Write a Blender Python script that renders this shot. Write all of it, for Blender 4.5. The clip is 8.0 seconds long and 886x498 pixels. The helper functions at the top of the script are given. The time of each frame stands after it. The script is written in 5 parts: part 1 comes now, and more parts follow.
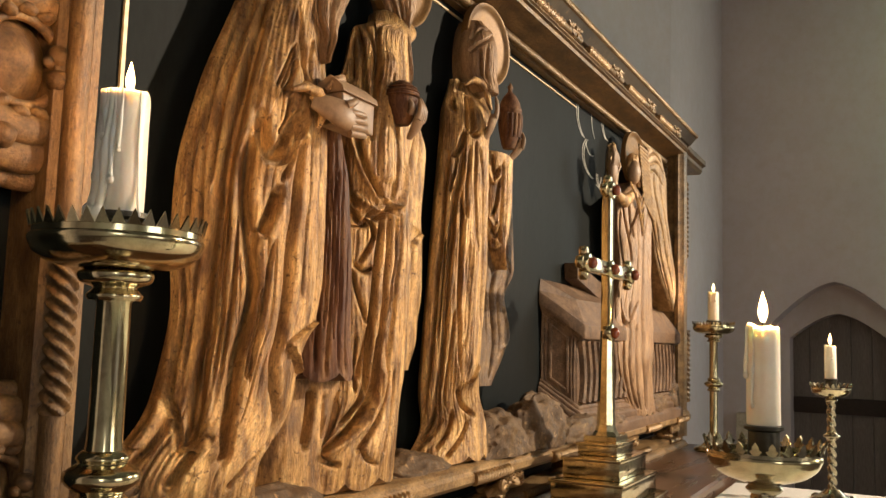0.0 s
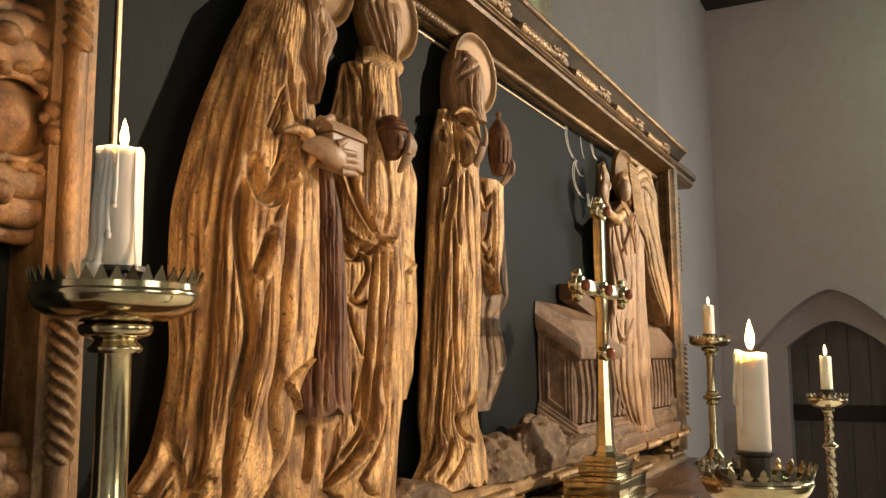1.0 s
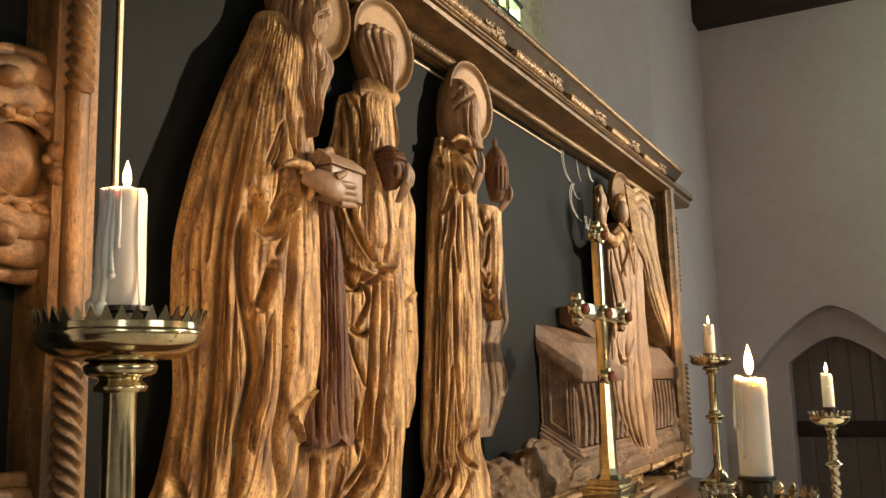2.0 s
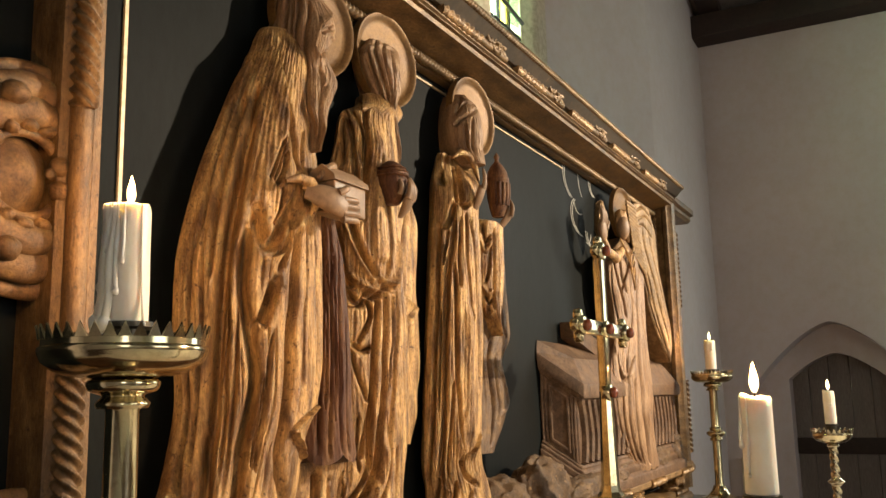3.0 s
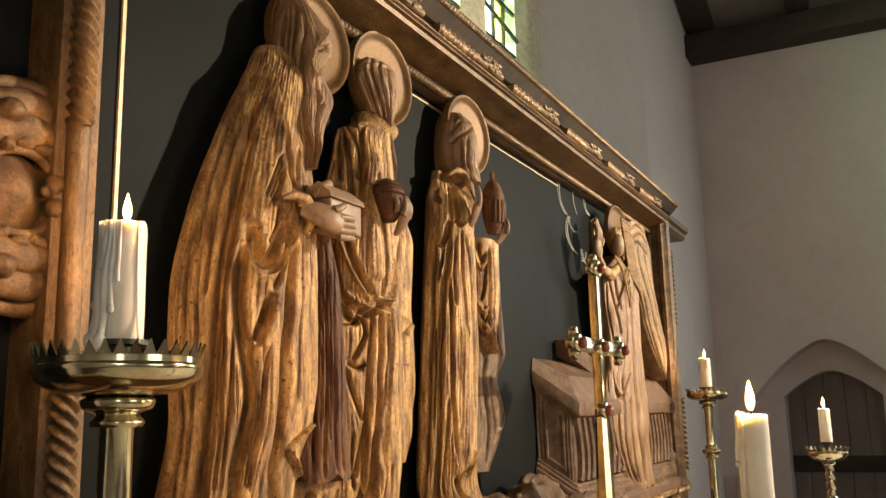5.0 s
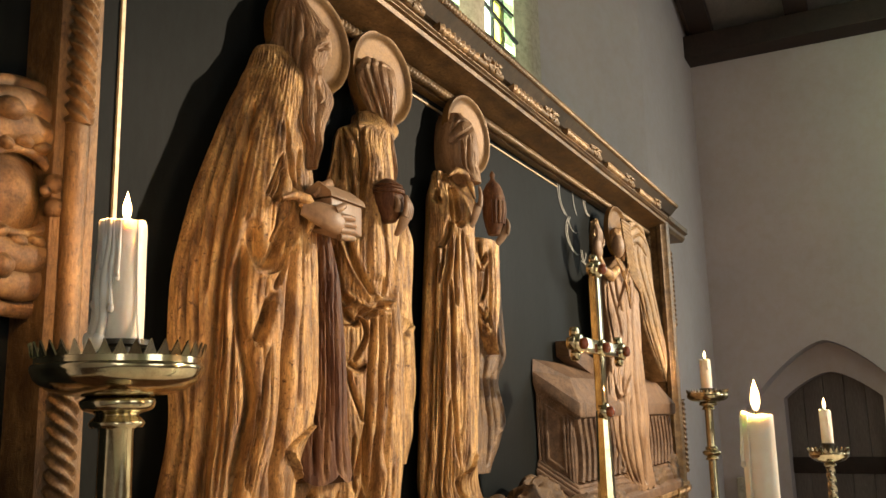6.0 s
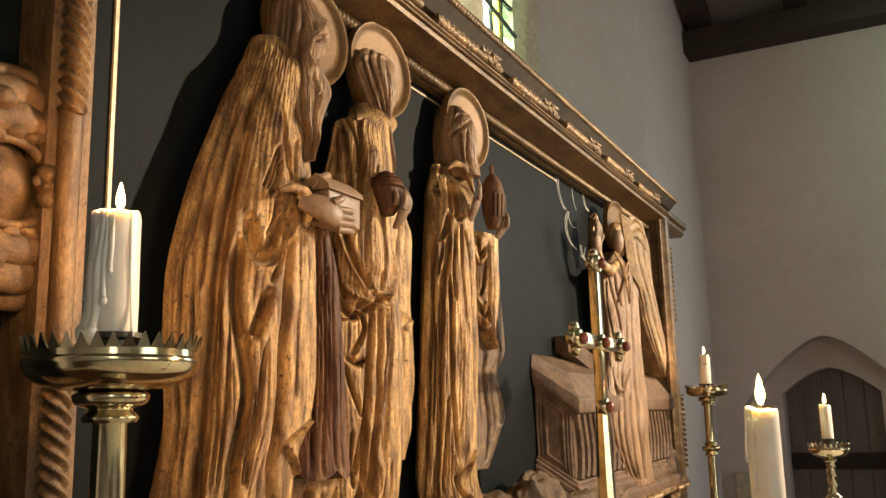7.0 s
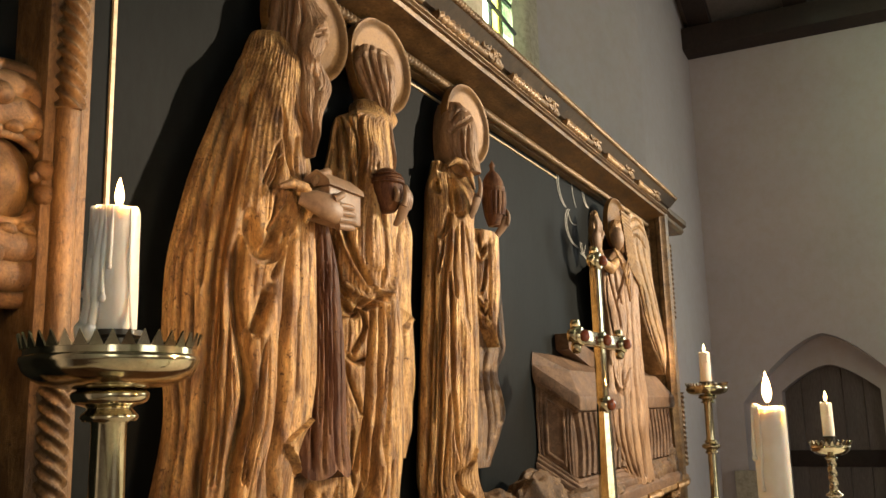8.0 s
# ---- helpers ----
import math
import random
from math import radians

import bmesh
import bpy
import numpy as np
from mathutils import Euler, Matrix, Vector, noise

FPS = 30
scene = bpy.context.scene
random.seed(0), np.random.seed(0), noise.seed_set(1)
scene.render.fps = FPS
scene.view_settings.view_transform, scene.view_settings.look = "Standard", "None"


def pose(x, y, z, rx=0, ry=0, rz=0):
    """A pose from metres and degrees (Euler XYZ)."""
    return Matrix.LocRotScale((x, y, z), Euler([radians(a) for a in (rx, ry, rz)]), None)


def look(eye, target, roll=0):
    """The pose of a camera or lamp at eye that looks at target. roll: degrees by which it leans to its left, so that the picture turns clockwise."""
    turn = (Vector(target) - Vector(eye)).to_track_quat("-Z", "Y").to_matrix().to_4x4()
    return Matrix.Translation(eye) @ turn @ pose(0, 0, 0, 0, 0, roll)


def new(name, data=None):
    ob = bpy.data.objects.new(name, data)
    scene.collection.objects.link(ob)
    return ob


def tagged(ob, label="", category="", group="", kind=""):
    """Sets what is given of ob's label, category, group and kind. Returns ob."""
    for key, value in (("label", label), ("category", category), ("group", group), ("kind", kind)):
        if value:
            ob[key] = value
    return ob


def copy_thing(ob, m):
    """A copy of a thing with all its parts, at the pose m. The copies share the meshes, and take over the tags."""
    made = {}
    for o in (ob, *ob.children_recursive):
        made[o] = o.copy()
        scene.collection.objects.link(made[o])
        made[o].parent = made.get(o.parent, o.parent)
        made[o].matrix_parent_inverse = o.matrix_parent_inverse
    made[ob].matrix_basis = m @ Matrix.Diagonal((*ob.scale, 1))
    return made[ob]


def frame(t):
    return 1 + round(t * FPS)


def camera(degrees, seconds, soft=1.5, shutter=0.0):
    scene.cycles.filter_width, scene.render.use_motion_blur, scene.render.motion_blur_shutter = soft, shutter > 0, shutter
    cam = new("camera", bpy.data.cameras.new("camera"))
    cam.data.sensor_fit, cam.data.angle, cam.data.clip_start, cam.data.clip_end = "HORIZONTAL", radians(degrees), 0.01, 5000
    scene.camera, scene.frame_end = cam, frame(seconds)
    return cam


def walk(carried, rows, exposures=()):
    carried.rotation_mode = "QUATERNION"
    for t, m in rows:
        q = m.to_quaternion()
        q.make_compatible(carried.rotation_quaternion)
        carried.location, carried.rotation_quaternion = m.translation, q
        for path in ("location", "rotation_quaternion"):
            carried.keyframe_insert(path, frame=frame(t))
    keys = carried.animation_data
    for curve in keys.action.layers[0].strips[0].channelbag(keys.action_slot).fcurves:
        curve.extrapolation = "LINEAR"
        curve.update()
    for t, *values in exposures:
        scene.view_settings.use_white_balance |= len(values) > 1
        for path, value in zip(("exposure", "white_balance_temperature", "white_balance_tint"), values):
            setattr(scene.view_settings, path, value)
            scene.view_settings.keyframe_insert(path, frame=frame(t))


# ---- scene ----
cam = camera(53.7, 8.0)
PATH = [
    (0, (0.298, -0.806, 1.613), (2.057, 0.122, 1.823), 1.7),
    (0.5, (0.292, -0.809, 1.625), (2.053, 0.113, 1.849), 1.1),
    (1, (0.281, -0.82, 1.633), (2.041, 0.099, 1.881), -0.3),
    (1.5, (0.272, -0.827, 1.639), (2.029, 0.089, 1.913), -1.2),
    (3, (0.27, -0.82, 1.644), (2.02, 0.088, 1.974), -1.3),
    (3.5, (0.27, -0.822, 1.645), (2.02, 0.082, 1.989), -1.3),
    (4, (0.269, -0.822, 1.645), (2.019, 0.079, 2.0), -1.4),
    (4.5, (0.269, -0.821, 1.645), (2.019, 0.077, 2.008), -1.3),
    (6, (0.274, -0.812, 1.643), (2.025, 0.078, 2.016), -1.4),
    (6.5, (0.282, -0.807, 1.642), (2.035, 0.081, 2.011), -1.5),
    (7, (0.287, -0.803, 1.642), (2.043, 0.084, 2.006), -1.4),
    (7.5, (0.293, -0.798, 1.641), (2.05, 0.086, 2.004), -1.5),
    (8, (0.294, -0.794, 1.642), (2.052, 0.089, 2.002), -1.5),
]
walk(cam, [(t, look(e, a, r)) for t, e, a, r in PATH])

# ---------- world, lights, exposure ----------
scene.view_settings.exposure = 0.06
world = bpy.data.worlds.new("overcast_sky")
scene.world = world
world.use_nodes = True
wn = world.node_tree.nodes
sky = wn.new("ShaderNodeTexSky")
sky.sky_type, sky.sun_disc = "NISHITA", False
sky.sun_elevation, sky.sun_rotation = radians(35), radians(150)
world.node_tree.links.new(sky.outputs[0], wn["Background"].inputs[0])
wn["Background"].inputs[1].default_value = 0.12


def lamp(name, kind, m, power, colour, **more):
    data = bpy.data.lights.new(name, kind)
    data.energy, data.color = power, colour
    if kind == "AREA":
        data.shape, data.size, data.size_y = "RECTANGLE", more["size"], more["size_y"]
    if kind == "SPOT":
        data.spot_size, data.spot_blend, data.shadow_soft_size = radians(more["cone"]), 0.6, more["soft"]
    if kind == "POINT":
        data.shadow_soft_size = more["soft"]
    ob = new(name, data)
    ob.matrix_world = m
    return ob


SPOT_AT = (4.05, -3.25, 3.15)
lamp("spot_lamp", "SPOT", look(SPOT_AT, (2.1, -0.1, 1.75)), 1060, (1.0, 0.815, 0.60), cone=50, soft=0.045)
# daylight in the openings of the nave side and of the south window
lamp("west_daylight", "AREA", look((1.6, -7.5, 2.4), (1.6, 0, 1.8)), 48, (1.0, 0.94, 0.86), size=2.4, size_y=2.6)
# Unseen fill before the closed north wall, added to lift the figures' left sides.
lamp("north_fill", "AREA", look((-1.52, -2.6, 2.3), (1.6, -1.2, 1.8)), 15, (1.0, 0.94, 0.86), size=0.9, size_y=1.5)
lamp("south_daylight", "AREA", look((5.40, -1.78, 2.52), (2.2, -1.6, 2.0)), 16, (0.93, 1.0, 0.90), size=1.1, size_y=1.25)
lamp("east_daylight", "AREA", look((2.1, 0.39, 3.3), (2.1, -1, 3.3)), 160, (0.78, 1.0, 0.68), size=2.2, size_y=1.7)
FLAMES = [(0.826, -0.214, 1.845), (1.19, -0.686, 1.664), (3.475, -0.214, 1.832), (2.95, -0.625, 1.657)]
for spot, watt in zip(FLAMES, (1.8, 5.0, 1.4, 2.6)):
    lamp("flame_light", "POINT", Matrix.Translation(spot), watt, (1.0, 0.52, 0.2), soft=0.008)


# ---------- materials ----------
def ramp(nt, fac, stops):
    r = nt.nodes.new("ShaderNodeValToRGB")
    el = r.color_ramp.elements
    while len(el) < len(stops):
        el.new(0.5)
    for e, (p, c) in zip(el, stops):
        e.position, e.color = p, (*c, 1)
    nt.links.new(fac, r.inputs[0])
    return r.outputs[0]


def noise_tex(nt, scale, detail=6, stretch=(1, 1, 1), rough=0.6):
    tc = nt.nodes.new("ShaderNodeTexCoord")
    mp = nt.nodes.new("ShaderNodeMapping")
    mp.inputs["Scale"].default_value = stretch
    n = nt.nodes.new("ShaderNodeTexNoise")
    n.inputs["Scale"].default_value, n.inputs["Detail"].default_value, n.inputs["Roughness"].default_value = scale, detail, rough
    nt.links.new(tc.outputs["Object"], mp.inputs[0])
    nt.links.new(mp.outputs[0], n.inputs["Vector"])
    return n.outputs["Fac"]


def mix(nt, fac, a, b, mode="MIX"):
    m = nt.nodes.new("ShaderNodeMix")
    m.data_type, m.blend_type = "RGBA", mode
    for sock, v in ((m.inputs[0], fac), (m.inputs[6], a), (m.inputs[7], b)):
        if isinstance(v, (int, float)):
            sock.default_value = v
        elif isinstance(v, tuple):
            sock.default_value = (*v, 1)
        else:
            nt.links.new(v, sock)
    return m.outputs[2]


def material(name, stops, scale=8, stretch=(1, 1, 1), fine=60, spots=None, rough=0.5, metal=0.0, bump=0.15, depth=0.002, rough_var=0.15, coat=0.0, grain_dark=0.6, spec=0.5):
    """Two scales of noise for colour, optional dark or light flecks, uneven gloss and fine relief."""
    m = bpy.data.materials.new(name)
    m.use_nodes = True
    nt = m.node_tree
    p = nt.nodes["Principled BSDF"]
    big, small = noise_tex(nt, scale, 5, stretch), noise_tex(nt, fine, 6, stretch, 0.7)
    col = ramp(nt, big, [(0.28 + 0.44 * i / max(1, len(stops) - 1), c) for i, c in enumerate(stops)])
    grain = ramp(nt, small, [(0.32, (grain_dark, grain_dark * 0.96, grain_dark * 0.9)), (0.60, (1, 1, 1))])
    col = mix(nt, 0.9, col, grain, "MULTIPLY")
    if spots:
        f = ramp(nt, noise_tex(nt, spots[0], 8, (1, 1, 1), 0.75), [(spots[1], (0, 0, 0)), (spots[1] + 0.09, (1, 1, 1))])
        col = mix(nt, f, col, spots[2])
    nt.links.new(col, p.inputs["Base Color"])
    r = nt.nodes.new("ShaderNodeMapRange")
    r.inputs[3].default_value, r.inputs[4].default_value = max(0.02, rough - rough_var), min(1, rough + rough_var)
    nt.links.new(big, r.inputs[0])
    nt.links.new(r.outputs[0], p.inputs["Roughness"])
    p.inputs["Metallic"].default_value = metal
    p.inputs["Specular IOR Level"].default_value = spec
    p.inputs["Coat Weight"].default_value = coat
    if bump:
        b = nt.nodes.new("ShaderNodeBump")
        b.inputs["Strength"].default_value, b.inputs["Distance"].default_value = bump, depth
        nt.links.new(small, b.inputs["Height"])
        nt.links.new(b.outputs[0], p.inputs["Normal"])
    return m


GILT = material("aged_gilded_wood", [(0.10, 0.050, 0.022), (0.32, 0.176, 0.070), (0.66, 0.405, 0.160), (0.88, 0.60, 0.265)], 42, (1.3, 1.3, 0.30), 330, (150, 0.55, (0.10, 0.048, 0.022)), 0.38, 0.22, 0.8, 0.003, grain_dark=0.42)
OAK = material("brown_carved_wood", [(0.22, 0.120, 0.050), (0.44, 0.262, 0.112), (0.58, 0.37, 0.16)], 10, (1.8, 1.8, 0.4), 110, (85, 0.59, (0.12, 0.065, 0.032)), 0.48, 0.1, 0.7, 0.003, grain_dark=0.42)
VEIL = material("worn_brown_veil", [(0.15, 0.082, 0.042), (0.32, 0.192, 0.100), (0.50, 0.32, 0.172)], 36, (1.3, 1.3, 0.30), 300, (150, 0.57, (0.11, 0.058, 0.030)), 0.48, 0.08, 0.6, 0.003, grain_dark=0.5)
PURPLE = material("worn_purple_gown", [(0.055, 0.021, 0.014), (0.14, 0.064, 0.034), (0.29, 0.158, 0.072)], 30, (2, 2, 0.25), 250, (120, 0.56, (0.05, 0.024, 0.015)), 0.55, 0.0, 0.5, 0.002, grain_dark=0.45, spec=0.2)
FLESH = material("bare_pale_wood", [(0.22, 0.135, 0.076), (0.35, 0.23, 0.14)], 20, (1, 1, 1), 90, (60, 0.66, (0.2, 0.12, 0.07)), 0.5, 0, 0.2, 0.001)
HALO = material("burnished_gold_leaf", [(0.125, 0.064, 0.022), (0.24, 0.136, 0.047)], 22, (1, 1, 1), 200, (110, 0.57, (0.09, 0.047, 0.019)), 0.45, 0.25, 0.4, 0.002, spec=0.3)
LEDGE = material("worn_gold_ledge", [(0.13, 0.076, 0.034), (0.32, 0.198, 0.087), (0.50, 0.325, 0.152)], 34, (0.6, 1, 1), 240, (110, 0.555, (0.075, 0.048, 0.027)), 0.42, 0.25, 0.6, 0.0018, grain_dark=0.45)
FRAME = material("dull_gold_frame", [(0.085, 0.050, 0.021), (0.19, 0.117, 0.050), (0.32, 0.205, 0.091)], 30, (0.5, 1, 1), 220, (110, 0.56, (0.065, 0.042, 0.024)), 0.42, 0.25, 0.6, 0.0015, grain_dark=0.45)
WING = material("orange_brown_scroll", [(0.060, 0.030, 0.013), (0.15, 0.082, 0.033), (0.29, 0.170, 0.068)], 38, (1, 1, 1), 260, (120, 0.56, (0.055, 0.030, 0.016)), 0.48, 0.15, 0.7, 0.002, grain_dark=0.45, spec=0.4)
UPRIGHT = material("worn_gold_upright", [(0.075, 0.040, 0.016), (0.19, 0.108, 0.043), (0.32, 0.196, 0.084)], 36, (1.3, 1.3, 0.4), 260, (120, 0.555, (0.06, 0.034, 0.018)), 0.40, 0.25, 0.7, 0.002, grain_dark=0.42)
# much darker than FRAME, for the cornice hollow and the ground behind the scrolls
DARKGILT = material("dark_gilding", [(0.035, 0.028, 0.02), (0.09, 0.065, 0.04)], 14, (1, 1, 1), 60, (40, 0.62, (0.3, 0.18, 0.08)), 0.5, 0.15, 0.3)
PANEL = material("blue_black_painted_board", [(0.0032, 0.0045, 0.0048), (0.0056, 0.0078, 0.0080), (0.0080, 0.0108, 0.0106)], 3, (1, 1, 0.35), 70, (120, 0.73, (0.05, 0.055, 0.05)), 0.6, 0, 0.3, 0.001, spec=0.10)
CHALK = material("thin_white_paint", [(0.42, 0.42, 0.38), (0.58, 0.57, 0.52)], 20, (1, 1, 1), 80, None, 0.6, 0, 0.1)
LINE = material("pale_gold_line", [(0.55, 0.42, 0.24), (0.72, 0.58, 0.36)], 20, (1, 1, 1), 80, None, 0.45, 0.1, 0.1)
STONEWOOD = material("brown_stone_coloured_wood", [(0.070, 0.039, 0.021), (0.155, 0.090, 0.050), (0.26, 0.160, 0.092)], 30, (1, 1, 1), 220, (110, 0.54, (0.070, 0.039, 0.021)), 0.58, 0.0, 0.6, 0.003, grain_dark=0.5, spec=0.3)
ROCK = material("gilded_rock", [(0.055, 0.032, 0.017), (0.125, 0.074, 0.036), (0.20, 0.123, 0.058)], 26, (1, 1, 1), 160, (60, 0.575, (0.40, 0.25, 0.11)), 0.65, 0.0, 0.7, 0.004, grain_dark=0.4, spec=0.3)
BRASS = material("polished_brass", [(0.62, 0.54, 0.335), (0.74, 0.65, 0.43)], 12, (1, 1, 1), 60, None, 0.13, 1.0, 0.03, 0.0005, 0.06)
OLDBRASS = material("tarnished_brass", [(0.36, 0.32, 0.22), (0.55, 0.49, 0.35)], 30, (1, 1, 1), 160, (70, 0.58, (0.14, 0.11, 0.07)), 0.22, 1.0, 0.06, 0.0008, 0.1)
CABOCHON = material("red_brown_stone_boss", [(0.14, 0.035, 0.015), (0.26, 0.07, 0.03)], 30, (1, 1, 1), 60, None, 0.12, 0.0, 0.0, 0, 0.05, 0.6)
IRON = material("dark_socket_metal", [(0.05, 0.045, 0.035), (0.09, 0.08, 0.06)], 20, (1, 1, 1), 70, None, 0.35, 0.8, 0.1)
WALNUT = material("dark_waxed_shelf", [(0.05, 0.026, 0.014), (0.10, 0.05, 0.026)], 5, (0.5, 3, 3), 40, None, 0.3, 0, 0.12, 0.001)
LINEN = material("white_altar_linen", [(0.58, 0.56, 0.53), (0.68, 0.66, 0.63)], 6, (1, 1, 1), 300, None, 0.85, 0, 0.3, 0.0008)
PLASTER = material("off_white_limewash", [(0.505, 0.462, 0.458), (0.565, 0.520, 0.518), (0.605, 0.560, 0.558)], 1.6, (1, 1, 1), 22, (30, 0.80, (0.45, 0.41, 0.38)), 0.9, 0, 0.12, 0.003, grain_dark=0.95)
STONE = material("cream_dressed_stone", [(0.50, 0.45, 0.33), (0.62, 0.57, 0.44)], 4, (1, 1, 1), 40, None, 0.85, 0, 0.25, 0.002)
OAKBEAM = material("black_brown_oak_beam", [(0.018, 0.011, 0.008), (0.045, 0.026, 0.018)], 5, (1, 1, 1), 40, None, 0.65, 0, 0.3, 0.003)
DOORWOOD = material("dark_oak_door", [(0.17, 0.152, 0.142), (0.23, 0.205, 0.19)], 6, (4, 4, 0.5), 50, None, 0.6, 0, 0.2, 0.002)
FLOOR = material("worn_floor_tile", [(0.12, 0.07, 0.05), (0.2, 0.13, 0.1)], 3, (1, 1, 1), 40, None, 0.5, 0, 0.1)
LEAD = material("lead_came", [(0.03, 0.03, 0.032), (0.06, 0.06, 0.062)], 20, (1, 1, 1), 60, None, 0.5, 0.5, 0.1)


def wax_material():
    m = material("ivory_candle_wax", [(0.87, 0.79, 0.68), (0.92, 0.86, 0.76)], 20, (1, 1, 1), 60, None, 0.42, 0, 0.05, 0.0006, grain_dark=0.95)
    p = m.node_tree.nodes["Principled BSDF"]
    p.inputs["Subsurface Weight"].default_value = 0.7
    p.inputs["Subsurface Radius"].default_value = (0.014, 0.012, 0.010)
    p.inputs["Subsurface Scale"].default_value = 0.8
    return m


def flame_material():
    m = bpy.data.materials.new("candle_flame")
    m.use_nodes = True
    p = m.node_tree.nodes["Principled BSDF"]
    p.inputs["Base Color"].default_value = (1, 0.8, 0.4, 1)
    p.inputs["Emission Color"].default_value = (1.0, 0.72, 0.36, 1)
    p.inputs["Emission Strength"].default_value = 9.0
    return m


def glass_material(name, colour):
    m = bpy.data.materials.new(name)
    m.use_nodes = True
    nt = m.node_tree
    p = nt.nodes["Principled BSDF"]
    n = noise_tex(nt, 18, 4)
    c = ramp(nt, n, [(0.35, tuple(v * 0.65 for v in colour)), (0.62, colour)])
    nt.links.new(c, p.inputs["Base Color"])
    p.inputs["Transmission Weight"].default_value = 1.0
    p.inputs["Roughness"].default_value = 0.25
    p.inputs["IOR"].default_value = 1.1
    return m


WAX, FLAME = wax_material(), flame_material()
GLASS_CLEAR, GLASS_YELLOW = glass_material("pale_window_glass", (0.92, 0.97, 0.92)), glass_material("yellow_stained_glass", (0.75, 0.62, 0.12))
GLASS_GREEN, GLASS_BLUE = glass_material("green_stained_glass", (0.42, 0.58, 0.42)), glass_material("blue_stained_glass", (0.3, 0.6, 0.72))


# ---------- mesh helpers ----------
def link(name, me, mat, parent=None, label="", smooth=True):
    for mm in mat if isinstance(mat, (list, tuple)) else [mat]:
        me.materials.append(mm)
    ob = new(name, me)
    if smooth:
        me.shade_smooth()
        me.set_sharp_from_angle(angle=radians(38))
    if parent:
        ob.parent = parent
    if label:
        ob["label"] = label
    return ob


def part(name, bm, mat, parent=None, label="", smooth=True):
    bmesh.ops.recalc_face_normals(bm, faces=bm.faces)
    me = bpy.data.meshes.new(name)
    bm.to_mesh(me)
    bm.free()
    return link(name, me, mat, parent, label, smooth)


def thing(name, label, category, group="", kind=""):
    return tagged(new(name), label, category, group, kind)


def box(x0, x1, y0, y1, z0, z1, bevel=0.0, bm=None, seg=2):
    bm = bm or bmesh.new()
    vs = [bm.verts.new((x, y, z)) for x in (x0, x1) for y in (y0, y1) for z in (z0, z1)]
    fs = [bm.faces.new([vs[i] for i in f]) for f in ((0, 1, 3, 2), (4, 6, 7, 5), (0, 4, 5, 1), (2, 3, 7, 6), (0, 2, 6, 4), (1, 5, 7, 3))]
    if bevel:
        bmesh.ops.bevel(bm, geom=list({e for f in fs for e in f.edges}), offset=bevel, segments=seg, profile=0.6, affect="EDGES")
    return bm


def prism(profile, a0, a1, axis="x", bm=None):
    """A closed profile swept straight along an axis. Along x it is (y, z), along y (x, z), along z (x, y)."""
    bm = bm or bmesh.new()
    put = {"x": lambda a, p: (a, p[0], p[1]), "y": lambda a, p: (p[0], a, p[1]), "z": lambda a, p: (p[0], p[1], a)}[axis]
    r0, r1 = [bm.verts.new(put(a0, p)) for p in profile], [bm.verts.new(put(a1, p)) for p in profile]
    n = len(profile)
    for i in range(n):
        bm.faces.new((r0[i], r0[(i + 1) % n], r1[(i + 1) % n], r1[i]))
    bm.faces.new(r0)
    bm.faces.new(r1[::-1])
    return bm


def lathe(profile, n=40, at=(0, 0, 0), bm=None):
    """(radius, height) turned about the z axis; radius 0 closes it."""
    bm = bm or bmesh.new()
    rings = []
    for r, z in profile:
        if r < 1e-6:
            rings.append([bm.verts.new((at[0], at[1], at[2] + z))])
        else:
            rings.append([bm.verts.new((at[0] + r * math.cos(math.tau * i / n), at[1] + r * math.sin(math.tau * i / n), at[2] + z)) for i in range(n)])
    for a, b in zip(rings, rings[1:]):
        for i in range(n):
            j = (i + 1) % n
            if len(a) == 1 and len(b) == 1:
                continue
            if len(a) == 1:
                bm.faces.new((a[0], b[j], b[i]))
            elif len(b) == 1:
                bm.faces.new((a[i], a[j], b[0]))
            else:
                bm.faces.new((a[i], a[j], b[j], b[i]))
    return bm


def turned(profile, n=4):
    """Rounds a turned profile, so that knops and pans have no facets."""
    p = np.array(profile, float)
    core = p[1:-1]
    t = np.linspace(0, len(core) - 1, (len(core) - 1) * n + 1)
    i = np.clip(t.astype(int), 0, len(core) - 2)
    f = (t - i)[:, None]
    q0, q1, q2, q3 = core[np.clip(i - 1, 0, None)], core[i], core[i + 1], core[np.clip(i + 2, None, len(core) - 1)]
    q = 0.5 * (2 * q1 + (q2 - q0) * f + (2 * q0 - 5 * q1 + 4 * q2 - q3) * f * f + (3 * q1 - q0 - 3 * q2 + q3) * f ** 3)
    return [tuple(p[0]), *[tuple(v) for v in q], tuple(p[-1])]


